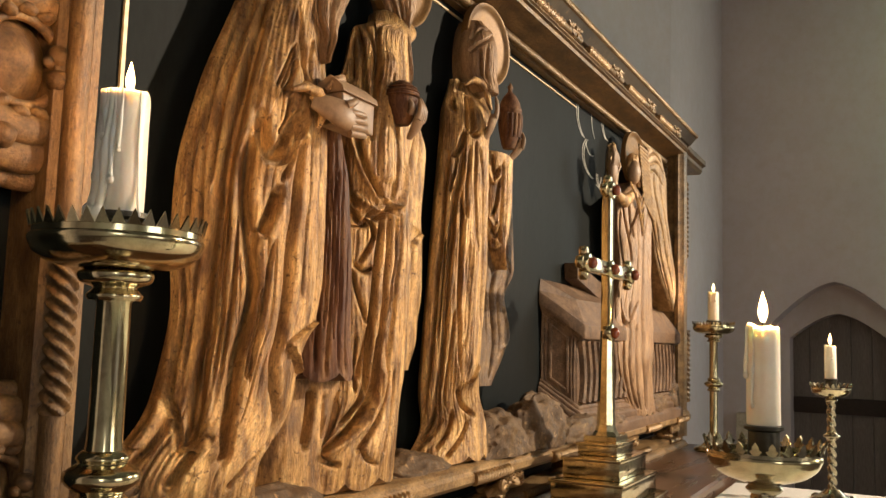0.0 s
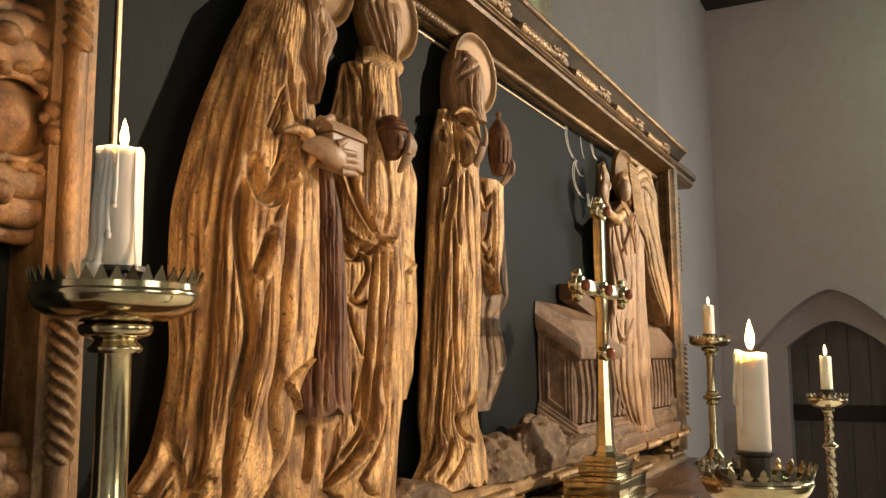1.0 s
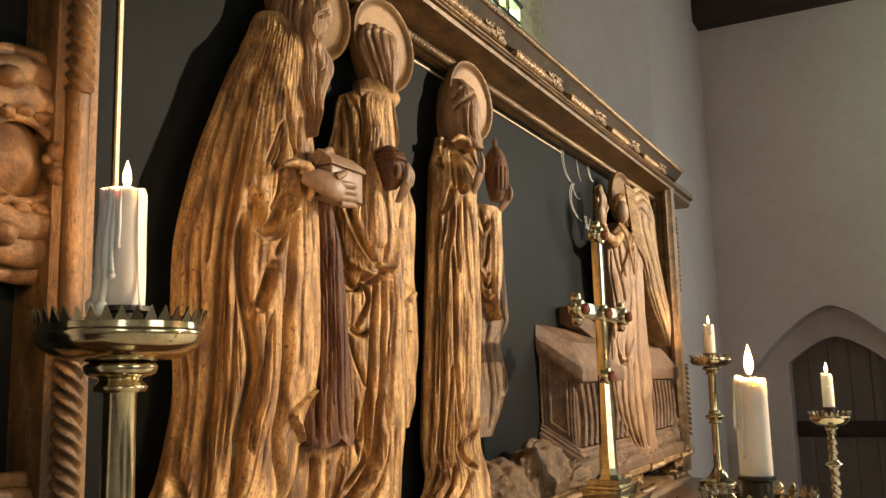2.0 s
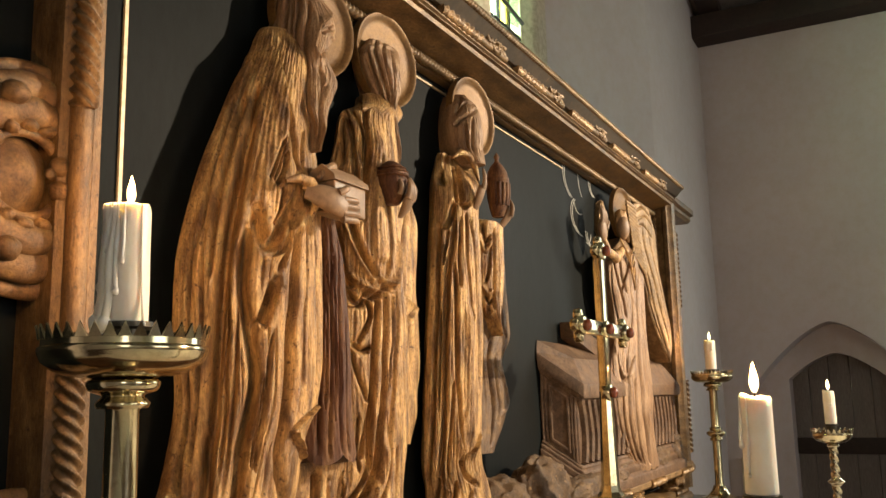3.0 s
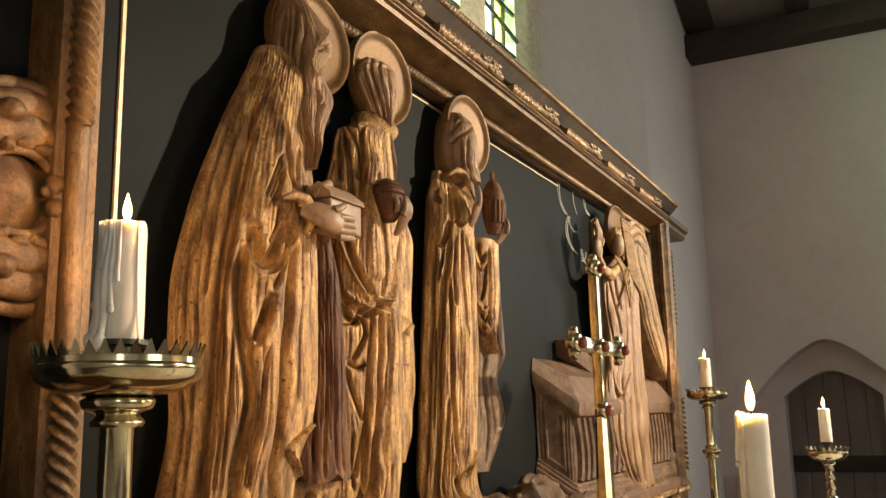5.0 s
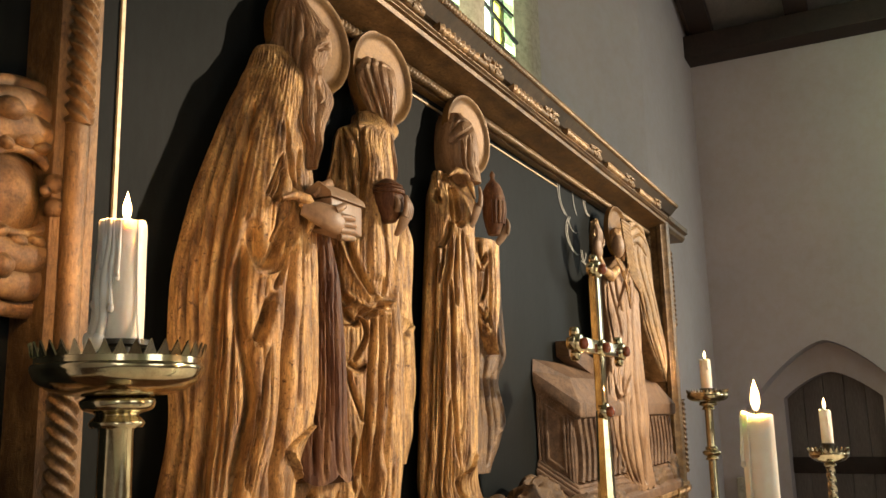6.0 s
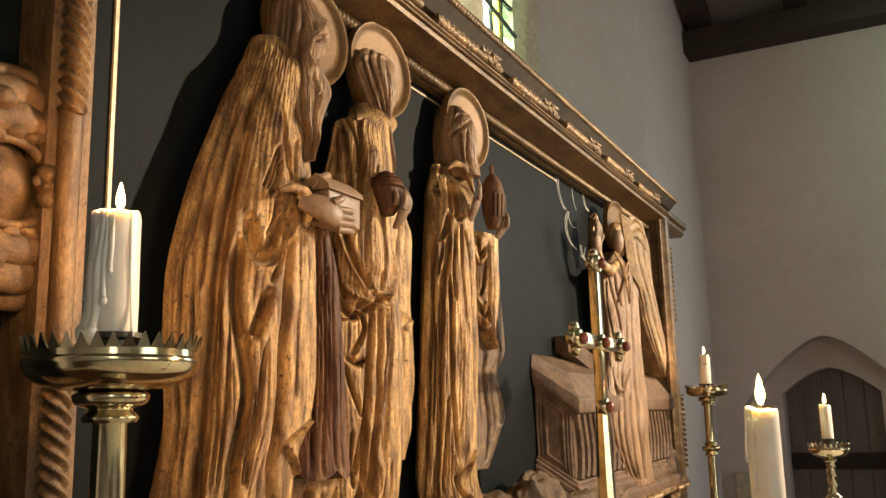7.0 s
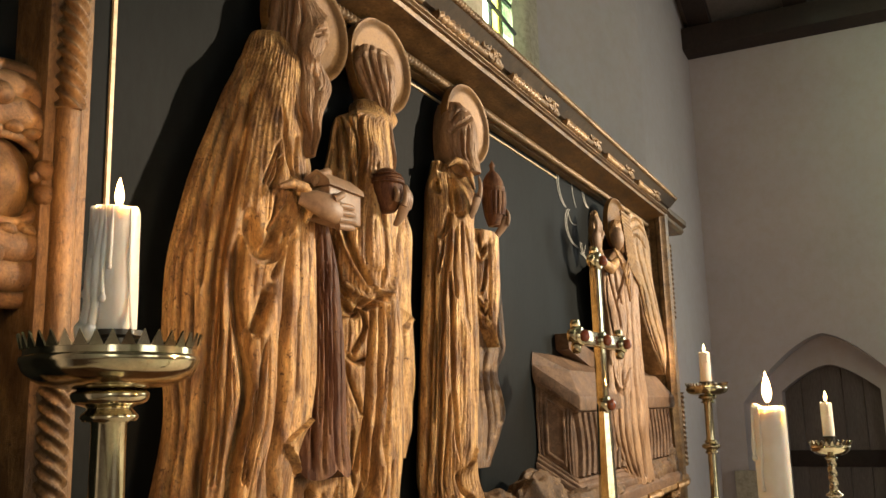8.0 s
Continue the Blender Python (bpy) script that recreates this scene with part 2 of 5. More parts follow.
def sweep(points, radii, n=10, flat=1.0, bm=None, twist=0.0, lobes=0, depth=0.0):
    """A tube along points; flat squashes it towards the panel, lobes and twist make a rope."""
    bm = bm or bmesh.new()
    pts = [Vector(p) for p in points]
    up = Vector((0, -1, 0))
    rings, run = [], 0.0
    for i, p in enumerate(pts):
        d = (pts[min(i + 1, len(pts) - 1)] - pts[max(i - 1, 0)]).normalized()
        u = up if abs(d.dot(up)) < 0.95 else Vector((1, 0, 0))
        s = d.cross(u).normalized()
        v = s.cross(d).normalized()
        if i:
            run += (p - pts[i - 1]).length
        r = radii[i] if isinstance(radii, (list, tuple)) else radii
        ring = []
        for k in range(n):
            a = math.tau * k / n
            rr = r * (1 + depth * math.cos(lobes * a - run * twist)) if lobes else r
            ring.append(bm.verts.new(p + s * (math.cos(a) * rr) + v * (math.sin(a) * rr * flat)))
        rings.append(ring)
    for a, b in zip(rings, rings[1:]):
        for k in range(n):
            bm.faces.new((a[k], a[(k + 1) % n], b[(k + 1) % n], b[k]))
    bm.faces.new(rings[0][::-1])
    bm.faces.new(rings[-1])
    return bm


def rope(p0, p1, r, pitch, bm=None, n=14, lobes=2):
    length = (Vector(p1) - Vector(p0)).length
    m = max(4, int(length / pitch * 12))
    return sweep([Vector(p0).lerp(Vector(p1), i / m) for i in range(m + 1)], r, n, 1.0, bm, math.tau / pitch, lobes, 0.20)


def blob(c, r, bm=None, rough=0.0, seed=0.0, sub=2, turn=0.0):
    """A lumpy ellipsoid."""
    bm = bm or bmesh.new()
    ico = bmesh.ops.create_icosphere(bm, subdivisions=sub, radius=1)
    rot = Matrix.Rotation(turn, 3, "Y")
    for v in ico["verts"]:
        k = 1 + rough * noise.fractal(v.co * 1.7 + Vector((seed, seed * 2, 0)), 0.8, 2, 4)
        v.co = Vector(c) + rot @ Vector((v.co.x * r[0] * k, v.co.y * r[1] * k, v.co.z * r[2] * k))
    return bm


def spiral(c, r0, r1, a0, turns, y, n=26):
    """Points of a scroll in the plane of the panel."""
    out = []
    for i in range(n + 1):
        f = i / n
        r, a = r0 + (r1 - r0) * f ** 0.8, a0 + math.tau * turns * f
        out.append((c[0] + r * math.cos(a), y - 0.006 * f, c[1] + r * math.sin(a)))
    return out


# ---------- relief carving ----------
def smooth_rows(rows, z):
    """Interpolates rows of (z, left, right, depth, base) with cubic easing."""
    a = np.array(rows, float)
    t = np.interp(z, a[:, 0], np.arange(len(a)))
    i = np.clip(t.astype(int), 0, len(a) - 2)
    f = t - i
    p0, p1, p2, p3 = a[np.clip(i - 1, 0, None)], a[i], a[i + 1], a[np.clip(i + 2, None, len(a) - 1)]
    f = f[:, None]
    return (0.5 * (2 * p1 + (p2 - p0) * f + (2 * p0 - 5 * p1 + 4 * p2 - p3) * f * f + (3 * p1 - p0 - 3 * p2 + p3) * f ** 3))[:, 1:]


def fold(width, height, *uz):
    """One stroke of the chisel: a ridge (height > 0) or a groove (height < 0), in mm, along (u, z) pairs; u runs -1..1 round the form."""
    p = np.array(uz, float).reshape(-1, 2)
    n = len(p)
    if n > 2:
        t = np.linspace(0, n - 1, (n - 1) * 5 + 1)
        i = np.clip(t.astype(int), 0, n - 2)
        f = (t - i)[:, None]
        q0, q1, q2, q3 = p[np.clip(i - 1, 0, None)], p[i], p[i + 1], p[np.clip(i + 2, None, n - 1)]
        p = 0.5 * (2 * q1 + (q2 - q0) * f + (2 * q0 - 5 * q1 + 4 * q2 - q3) * f * f + (3 * q1 - q0 - 3 * q2 + q3) * f ** 3)
    return (width / 1000, height / 1000, p, False)


def lap(width, height, *uz):
    """The edge of an upper layer of cloth: proud by height, in mm, on the side to the left of the stroke's way, and falling off over width."""
    return fold(width, height, *uz)[:3] + (True,)


def carve(rows, strokes, nu=150, nv=300, rough=0.0012, seed=0.0, side=1.0, hem=0.0):
    """Vertices and faces of a half-round form on the panel, with folds cut into it."""
    zs = np.linspace(rows[0][0], rows[-1][0], nv)
    r = smooth_rows(rows, zs)
    cx, a, b, y0 = (r[:, 0] + r[:, 1]) / 2, (r[:, 1] - r[:, 0]) / 2, r[:, 2], r[:, 3]
    u = np.sign(np.linspace(-1, 1, nu)) * np.abs(np.linspace(-1, 1, nu)) ** 0.95
    U, Z = np.meshgrid(u, zs)
    ang = U * np.pi / 2
    R = np.sqrt(a * b)[:, None] * np.pi / 2
    A, B = a[:, None], b[:, None]
    disp = np.zeros_like(U)
    low = np.zeros_like(U)
    lip = np.zeros_like(U)
    cliff = np.zeros_like(U)
    for w, h, p, layer in strokes:
        lo, hi = p[:, 1].min() - 3 * w, p[:, 1].max() + 3 * w
        sel = (zs >= lo) & (zs <= hi)
        if not sel.any():
            continue
        us, zz, rr = U[sel], Z[sel], R[sel]
        best, al, turn = np.full(us.shape, 1e9), np.zeros_like(us), np.zeros_like(us)
        m = len(p) - 1
        for k in range(m):
            du, dz = (p[k + 1, 0] - p[k, 0]) * rr, p[k + 1, 1] - p[k, 1]
            ex, ez = (us - p[k, 0]) * rr, zz - p[k, 1]
            f = np.clip((ex * du + ez * dz) / (du * du + dz * dz + 1e-12), 0, 1)
            dd = (ex - f * du) ** 2 + (ez - f * dz) ** 2
            hit = dd < best
            best = np.where(hit, dd, best)
            al = np.where(hit, (k + f) / m, al)
            turn = np.where(hit, du * ez - dz * ex, turn)
        taper = np.clip(np.minimum(al, 1 - al) * 7 + 0.35, 0, 1)
        d = np.sqrt(best) / w
        if layer:
            cliff[sel] += h * taper * np.where(turn > 0, np.exp(-d ** 1.5), -0.35 * np.exp(-(d * 3) ** 2))
            continue
        if h > 0:
            shape = np.exp(-d ** 2.2)
        elif w > 0.0034:
            # a broad fold is undercut: steep walls down to a rounded bottom
            shape = 0.85 * np.exp(-d ** 3.5) + 0.25 * np.exp(-(d / 2.4) ** 2)
        else:
            shape = 0.95 * np.exp(-(d * 1.15) ** 1.2) + 0.26 * np.exp(-(d / 2.8) ** 2)
        val = h * taper * shape
        if h < 0:
            lip[sel] = np.maximum(lip[sel], -0.14 * h * taper * np.exp(-((d - 1.9) / 0.75) ** 2))
        if h > 0:
            disp[sel] = np.maximum(disp[sel], 0) * 0.35 + np.where(disp[sel] < 0, disp[sel], 0) + np.maximum(disp[sel] * 0.65, val)
        else:
            low[sel] = np.minimum(low[sel], val)
    D = disp + low + cliff + lip * np.exp(low / 0.004)
    if rough:
        tool = np.sin(U * 61 + np.sin(Z * 37 + seed) * 1.3 + seed) * np.sin(Z * 90 + U * 7) + 0.7 * np.sin(U * 127 + Z * 23 + seed * 2)
        D = D + rough * 0.5 * tool
    edge = np.clip((1 - np.abs(U)) * 9, 0, 1)
    sx, sy = np.sin(ang), np.cos(ang)
    X = cx[:, None] + A * np.sign(sx) * np.abs(sx) ** side + sx * D * edge
    Y = -(y0[:, None] + B * sy ** 0.9 + sy * D * edge)
    if hem:
        wave = np.abs(np.sin(U * 8.5 + seed + 0.6 * np.sin(U * 5 + seed))) ** 0.7
        Z = Z + hem * (1 - wave) * np.exp(-(Z - zs[0]) / 0.03)
    # the back turns in towards the board
    back = -0.3 * y0[:, None] - 0.001
    X = np.concatenate([cx[:, None] - 0.7 * A, X, cx[:, None] + 0.7 * A], 1)
    Y = np.concatenate([back, Y, back], 1)
    Z = np.concatenate([Z[:, :1], Z, Z[:, -1:]], 1)
    nu += 2
    verts = np.stack([X, Y, Z], -1).reshape(-1, 3)
    i = np.arange(nv - 1)[:, None] * nu + np.arange(nu - 1)[None]
    faces = np.stack([i, i + 1, i + nu + 1, i + nu], -1).reshape(-1, 4).tolist()
    faces.append(list(range(nu))[::-1])
    faces.append([(nv - 1) * nu + k for k in range(nu)])
    return verts, faces


class Carving:
    """Collects carved forms and solid details into the single mesh of one statue."""

    def __init__(self):
        self.v, self.f, self.m, self.mats = [], [], [], []

    def slot(self, mat):
        if mat not in self.mats:
            self.mats.append(mat)
        return self.mats.index(mat)

    def add(self, vf, mat):
        o, s = len(self.v), self.slot(mat)
        self.v.extend(vf[0].tolist())
        self.f.extend([[i + o for i in f] for f in vf[1]])
        self.m.extend([s] * len(vf[1]))

    def bm(self, bm, mat):
        bmesh.ops.recalc_face_normals(bm, faces=bm.faces)
        o, s = len(self.v), self.slot(mat)
        bm.verts.index_update()
        self.v.extend([tuple(v.co) for v in bm.verts])
        for f in bm.faces:
            self.f.append([v.index + o for v in f.verts])
            self.m.append(s)
        bm.free()

    def finish(self, name, label):
        me = bpy.data.meshes.new(name)
        me.from_pydata(self.v, [], self.f)
        for mm in self.mats:
            me.materials.append(mm)
        me.polygons.foreach_set("material_index", self.m)
        me.shade_smooth()
        me.set_sharp_from_angle(angle=radians(60))
        ob = new(name, me)
        return tagged(ob, label, "statue", "carved figures of the relief")


def pleats(form, n, seed, u0=-0.95, u1=0.8, width=2.0, height=-3.0):
    """Fine chisel lines that run down the cloth between the large folds."""
    rng = random.Random(seed)
    lo, hi = form[0][0], form[-1][0]
    out = []
    for k in range(n):
        u = u0 + (u1 - u0) * (k + rng.uniform(0.1, 0.9)) / n
        a = lo + (hi - lo) * rng.uniform(0.0, 0.5)
        b = min(lo + 0.72 * (hi - lo), a + (hi - lo) * rng.uniform(0.25, 0.6))
        s = rng.uniform(-0.03, 0.03)
        out.append(fold(width * rng.uniform(0.7, 1.5), height * rng.uniform(0.4, 1.2), u, a, u + s * 0.6, (a + b) / 2, u + s, b))
    return out


def halo_bm(c, r, tilt=0.0, thick=0.004):
    """A dished disc with a raised rim, standing off the panel."""
    bm = lathe([(0, 0.002), (r * 0.75, 0.003), (r * 0.88, 0.005), (r * 0.91, 0.010), (r * 0.985, 0.011), (r, 0.007), (r, -thick), (0, -thick)], 56)
    bm.transform(Matrix.Translation(c) @ Matrix.Rotation(tilt, 4, "Z") @ Matrix.Rotation(radians(90), 4, "X"))
    return bm


# ---------- the chancel: walls, floor, roof ----------
def structure(name, bm, mat, label, category, smooth=False):
    return tagged(part(name, bm, mat, None, label, smooth), label, category, kind="structure")


EAST, SOUTH, NORTH, WEST, TOP = 0.09, 5.385, -1.6, -7.6, 3.66
structure("floor", box(NORTH - 0.3, SOUTH + 0.9, WEST - 0.3, 0.9, 0.1, 0.2), FLOOR, "worn red brown tile floor of the chancel", "floor")

# east wall with a wide splayed window opening: glass plane GY, opening from z SILL up
GY, SILL = 0.32, 2.42
WX0, WX1, SX0, SX1 = 0.96, 3.34, 0.16, 4.123
bm = box(NORTH - 0.3, SX0, EAST, 0.75, 0.2, 5.2)
box(SX1, SOUTH + 0.3, EAST, 0.75, 0.2, 5.2, bm=bm)
box(SX0, SX1, EAST, 0.75, 0.2, SILL, bm=bm)
prism([(SX1, EAST), (WX1, GY), (WX1, 0.75), (SX1, 0.75)], SILL, 4.5, "z", bm)
prism([(SX0, EAST), (SX0, 0.75), (WX0, 0.75), (WX0, GY)], SILL, 4.5, "z", bm)
box(SX0, SX1, EAST, 0.75, 4.5, 5.2, bm=bm)
structure("wall_east", bm, PLASTER, "limewashed east wall with a deep splayed window", "wall")

# south wall: pointed doorway in two orders, the door set deep in it
DY, DW, DW2, APEX, APEX2 = -0.485, 0.43, 0.25, 1.99, 1.83


def arch_top(y, half, apex, spring):
    """Height of a low pointed arch over its centre line."""
    f = min(1.0, abs(y - DY) / half)
    return spring + (apex - spring) * (1 - f ** 1.55)


def arched_wall(x0, x1, half, apex, spring, y_lo, y_hi, z_hi):
    bm = bmesh.new()
    if y_lo < -3:
        # lancet window opening beyond the doorway
        box(x0, x1, y_lo, -2.4, 0.2, z_hi, bm=bm)
        box(x0, x1, -2.4, -1.15, 0.2, 1.85, bm=bm)
        box(x0, x1, -2.4, -1.15, 3.2, z_hi, bm=bm)
        box(x0, x1, -1.15, DY - half, 0.2, z_hi, bm=bm)
    else:
        box(x0, x1, y_lo, DY - half, 0.2, z_hi, bm=bm)
    box(x0, x1, DY + half, y_hi, 0.2, z_hi, bm=bm)
    n = 28
    ys = [DY - half + 2 * half * i / n for i in range(n + 1)]
    low = [(y, arch_top(y, half, apex, spring)) for y in ys]
    prism([*low, (ys[-1], z_hi), (ys[0], z_hi)], x0, x1, "x", bm)
    return bm


structure("wall_south", arched_wall(SOUTH, SOUTH + 0.22, DW, APEX, 1.63, WEST - 0.3, 0.75, 5.2), PLASTER, "plain limewashed south wall with a pointed doorway", "wall")
structure("trim_1", arched_wall(SOUTH + 0.22, SOUTH + 0.42, DW2, APEX2, 1.69, DY - 0.9, 0.45, 2.6), PLASTER, "plastered inner arch of the south doorway", "arch")
door = tagged(new("door_1"), "dark oak plank door set deep in a pointed doorway", "door", kind="structure")
part("backing", box(SOUTH + 0.44, SOUTH + 0.5, DY - 0.5, DY + 0.5, 0.2, 2.3), DOORWOOD, door)
for i in range(5):
    y = DY - DW2 - 0.02 + i * 0.108
    part("plank", box(SOUTH + 0.40, SOUTH + 0.44, y, y + 0.1065, 0.2, 1.95, 0.004), DOORWOOD, door)
part("rail", box(SOUTH + 0.375, SOUTH + 0.40, DY - DW2, DY + DW2, 1.27, 1.36, 0.004), OAKBEAM, door, "black iron-dark cross rail")
structure("trim_2", box(SOUTH - 0.05, SOUTH, DY + 0.33, DY + 0.50, 0.2, 1.275, 0.006), STONE, "grey stone block beside the doorway", "stone")

structure("wall_north", box(NORTH - 0.3, NORTH, WEST - 0.3, 0.75, 0.2, 5.2), PLASTER, "plain limewashed north wall", "wall")
bm = box(NORTH, 0.2, WEST - 0.3, WEST, 0.2, 5.2)
box(3.0, SOUTH, WEST - 0.3, WEST, 0.2, 5.2, bm=bm)
box(0.2, 3.0, WEST - 0.3, WEST, 3.9, 5.2, bm=bm)
structure("wall_west", bm, PLASTER, "limewashed west wall with the open chancel arch", "wall")

# roof: wall plate, sloping rafters and boarded panels between them
roof = tagged(new("ceiling"), "dark oak roof with dim boarded panels between rafters", "ceiling", kind="structure")
bm = bmesh.new()
prism([(SOUTH + 0.02, TOP + 0.16), (1.9, 5.05), (1.9, 5.13), (SOUTH + 0.02, TOP + 0.24)], WEST, EAST + 0.66, "y", bm)
prism([(NORTH - 0.02, TOP + 0.16), (1.9, 5.05), (1.9, 5.13), (NORTH - 0.02, TOP + 0.24)], WEST, EAST + 0.66, "y", bm)
part("panels", bm, DOORWOOD, roof, "dim boarded panels", False)
part("wall_plate", box(SOUTH - 0.17, SOUTH + 0.2, WEST, EAST + 0.02, TOP - 0.005, TOP + 0.13, 0.01), OAKBEAM, roof, "black oak wall plate")
part("wall_plate", box(NORTH, NORTH + 0.17, WEST, EAST, TOP, TOP + 0.13, 0.01), OAKBEAM, roof)
for i in range(15):
    y = EAST - 0.10 - 0.52 * i
    part("rafter", prism([(SOUTH - 0.02, TOP + 0.10), (1.95, 4.99), (1.95, 5.06), (SOUTH - 0.02, TOP + 0.18)], y - 0.06, y + 0.06, "y"), OAKBEAM, roof, smooth=False)
    part("rafter", prism([(NORTH + 0.02, TOP + 0.10), (1.85, 4.99), (1.85, 5.06), (NORTH + 0.02, TOP + 0.18)], y - 0.06, y + 0.06, "y"), OAKBEAM, roof, smooth=False)

# window: stone mullions, lead and small panes of coloured glass
win = tagged(new("window_1"), "stained glass east window with cream stone mullions", "window", kind="structure")
LIGHT, STEP = 0.30, 0.47
for k in range(6):
    xr = 3.12 - STEP * k
    # moulded mullion to the right of each light
    w = 0.22 if k == 0 else STEP - LIGHT
    part("mullion", prism([(xr, GY + 0.05), (xr, GY - 0.006), (xr + 0.04, GY - 0.03), (xr + 0.06, GY - 0.045), (xr + w - 0.06, GY - 0.045), (xr + w - 0.04, GY - 0.03), (xr + w, GY - 0.006), (xr + w, GY + 0.05)], SILL, 4.5, "z"), STONE, win)
    if k > 4:
        continue
    x0 = xr - LIGHT
    cols = [x0, x0 + 0.11, x0 + 0.20, x0 + LIGHT]
    zs = [SILL + 0.17 * j for j in range(13)]
    rng = random.Random(7 + k)
    for j in range(12):
        for c in range(3):
            mat = rng.choice((GLASS_CLEAR, GLASS_CLEAR, GLASS_YELLOW, GLASS_GREEN, GLASS_BLUE, GLASS_CLEAR))
            if k == 0 and 2.85 < zs[j] < 3.06:
                mat = (GLASS_CLEAR, GLASS_YELLOW, GLASS_GREEN)[c] if zs[j] < 2.95 else (GLASS_CLEAR, GLASS_CLEAR, GLASS_YELLOW)[c]
            skew = 0.02 * (c - 1) + 0.012 * rng.uniform(-1, 1)
            pane = part("pane", prism([(cols[c] + 0.003, zs[j] + 0.003 + skew), (cols[c + 1] - 0.003, zs[j] + 0.003 + skew + 0.012), (cols[c + 1] - 0.003, zs[j] + 0.164 + skew + 0.012), (cols[c] + 0.003, zs[j] + 0.164 + skew)], GY, GY + 0.004, "y"), mat, win, smooth=False)
            pane.visible_shadow = False
        part("came", box(x0, x0 + LIGHT, GY - 0.004, GY + 0.010, zs[j] - 0.006, zs[j] + 0.006), LEAD, win, smooth=False)
    for c in cols[1:3]:
        part("came", box(c - 0.005, c + 0.005, GY - 0.004, GY + 0.010, SILL, 4.5), LEAD, win, smooth=False)
    part("saddle_bar", sweep([(x0, GY - 0.012, 3.03), (x0 + LIGHT, GY - 0.012, 2.99)], 0.008, 8), LEAD, win)


# ---------- altar, linen and shelf ----------
altar = thing("altar", "plain stone altar under a white linen cloth", "altar")
part("body", box(0.30, 3.06, -0.98, 0.05, 0.2, 1.165, 0.01), STONE, altar)
part("top_slab", box(0.25, 3.09, -1.02, 0.06, 1.168, 1.205, 0.008), STONE, altar)
bm = box(0.22, 3.11, -1.05, -0.345, 1.208, 1.216, 0.003)
box(0.22, 3.11, -1.053, -1.045, 0.85, 1.214, 0.003, bm)
tagged(part("altar_cloth", bm, LINEN), "white linen altar cloth laid over the altar", "cloth")
shelf = thing("altar_shelf", "dark waxed wooden shelf at the back of the altar", "shelf")
part("board", prism([(-0.34, 1.238), (-0.352, 1.245), (-0.352, 1.256), (-0.346, 1.262), (0.04, 1.262), (0.04, 1.238)], 0.45, 3.66), WALNUT, shelf)
part("riser", box(0.47, 3.64, -0.336, 0.03, 1.208, 1.237, 0.002), WALNUT, shelf)

# ---------- the carved altarpiece ----------
X0, X1 = 0.905, 3.53
ret = thing("altarpiece_frame", "carved and gilded wooden altarpiece frame with a blue-black back board", "altarpiece")
part("back_board", box(0.35, X1 + 0.09, 0.0, 0.05, 1.30, 2.40, 0.002), PANEL, ret, "blue-black painted board with faint scratches")
# top moulding
part("cove", prism([(0.0, 2.296), (-0.020, 2.296), (-0.024, 2.318), (-0.045, 2.322), (-0.098, 2.335), (-0.100, 2.343), (-0.108, 2.345), (-0.110, 2.352), (-0.104, 2.358), (-0.104, 2.384), (-0.128, 2.388), (-0.142, 2.392), (-0.142, 2.400), (-0.128, 2.408), (0.0, 2.408)], X0 - 0.03, X1 + 0.03), FRAME, ret, "dull gold cove and fillets")
part("dark_hollow", prism([(-0.106, 2.366), (-0.116, 2.366), (-0.138, 2.390), (-0.128, 2.3865)], X0 - 0.03, X1 + 0.03), DARKGILT, ret, "dark hollow of the moulding")
part("inner_rope", rope((X0, -0.030, 2.306), (X1, -0.030, 2.306), 0.0085, 0.012), FRAME, ret, "thin rope bead")
part("fillet", prism([(-0.108, 2.346), (-0.114, 2.349), (-0.114, 2.352), (-0.108, 2.354)], X0 - 0.03, X1 + 0.035), FRAME, ret)
part("top_bead", rope((X0 - 0.03, -0.138, 2.398), (X1 + 0.03, -0.138, 2.398), 0.0075, 0.012), FRAME, ret)
x = X0 + 0.02
k = 0
while x < X1 - 0.1:
    # stretches of rope, plain roll and leaf in turn along the outer moulding
    part("rope_length", rope((x, -0.113, 2.362), (x + 0.17, -0.113, 2.362), 0.0105, 0.022), LEDGE, ret)
    part("roll_length", sweep([(x + 0.17, -0.113, 2.362), (x + 0.30, -0.113, 2.362)], 0.009, 10), FRAME, ret)
    bm = bmesh.new()
    for i in range(5):
        sweep(spiral((x + 0.20 + 0.018 * i, 2.374 + 0.006 * math.sin(i * 2.1)), 0.015, 0.004, 0.8 + i * 1.3, 0.9, -0.120, 14), 0.0042, 8, 1.0, bm)
        blob((x + 0.20 + 0.02 * i, -0.118, 2.366 + 0.004 * (i % 2)), (0.014, 0.006, 0.008), bm, 0.15, i, 2)
    part("leaf_spray", bm, FRAME, ret, "small carved leaf spray")
    x += 0.36
    k += 1

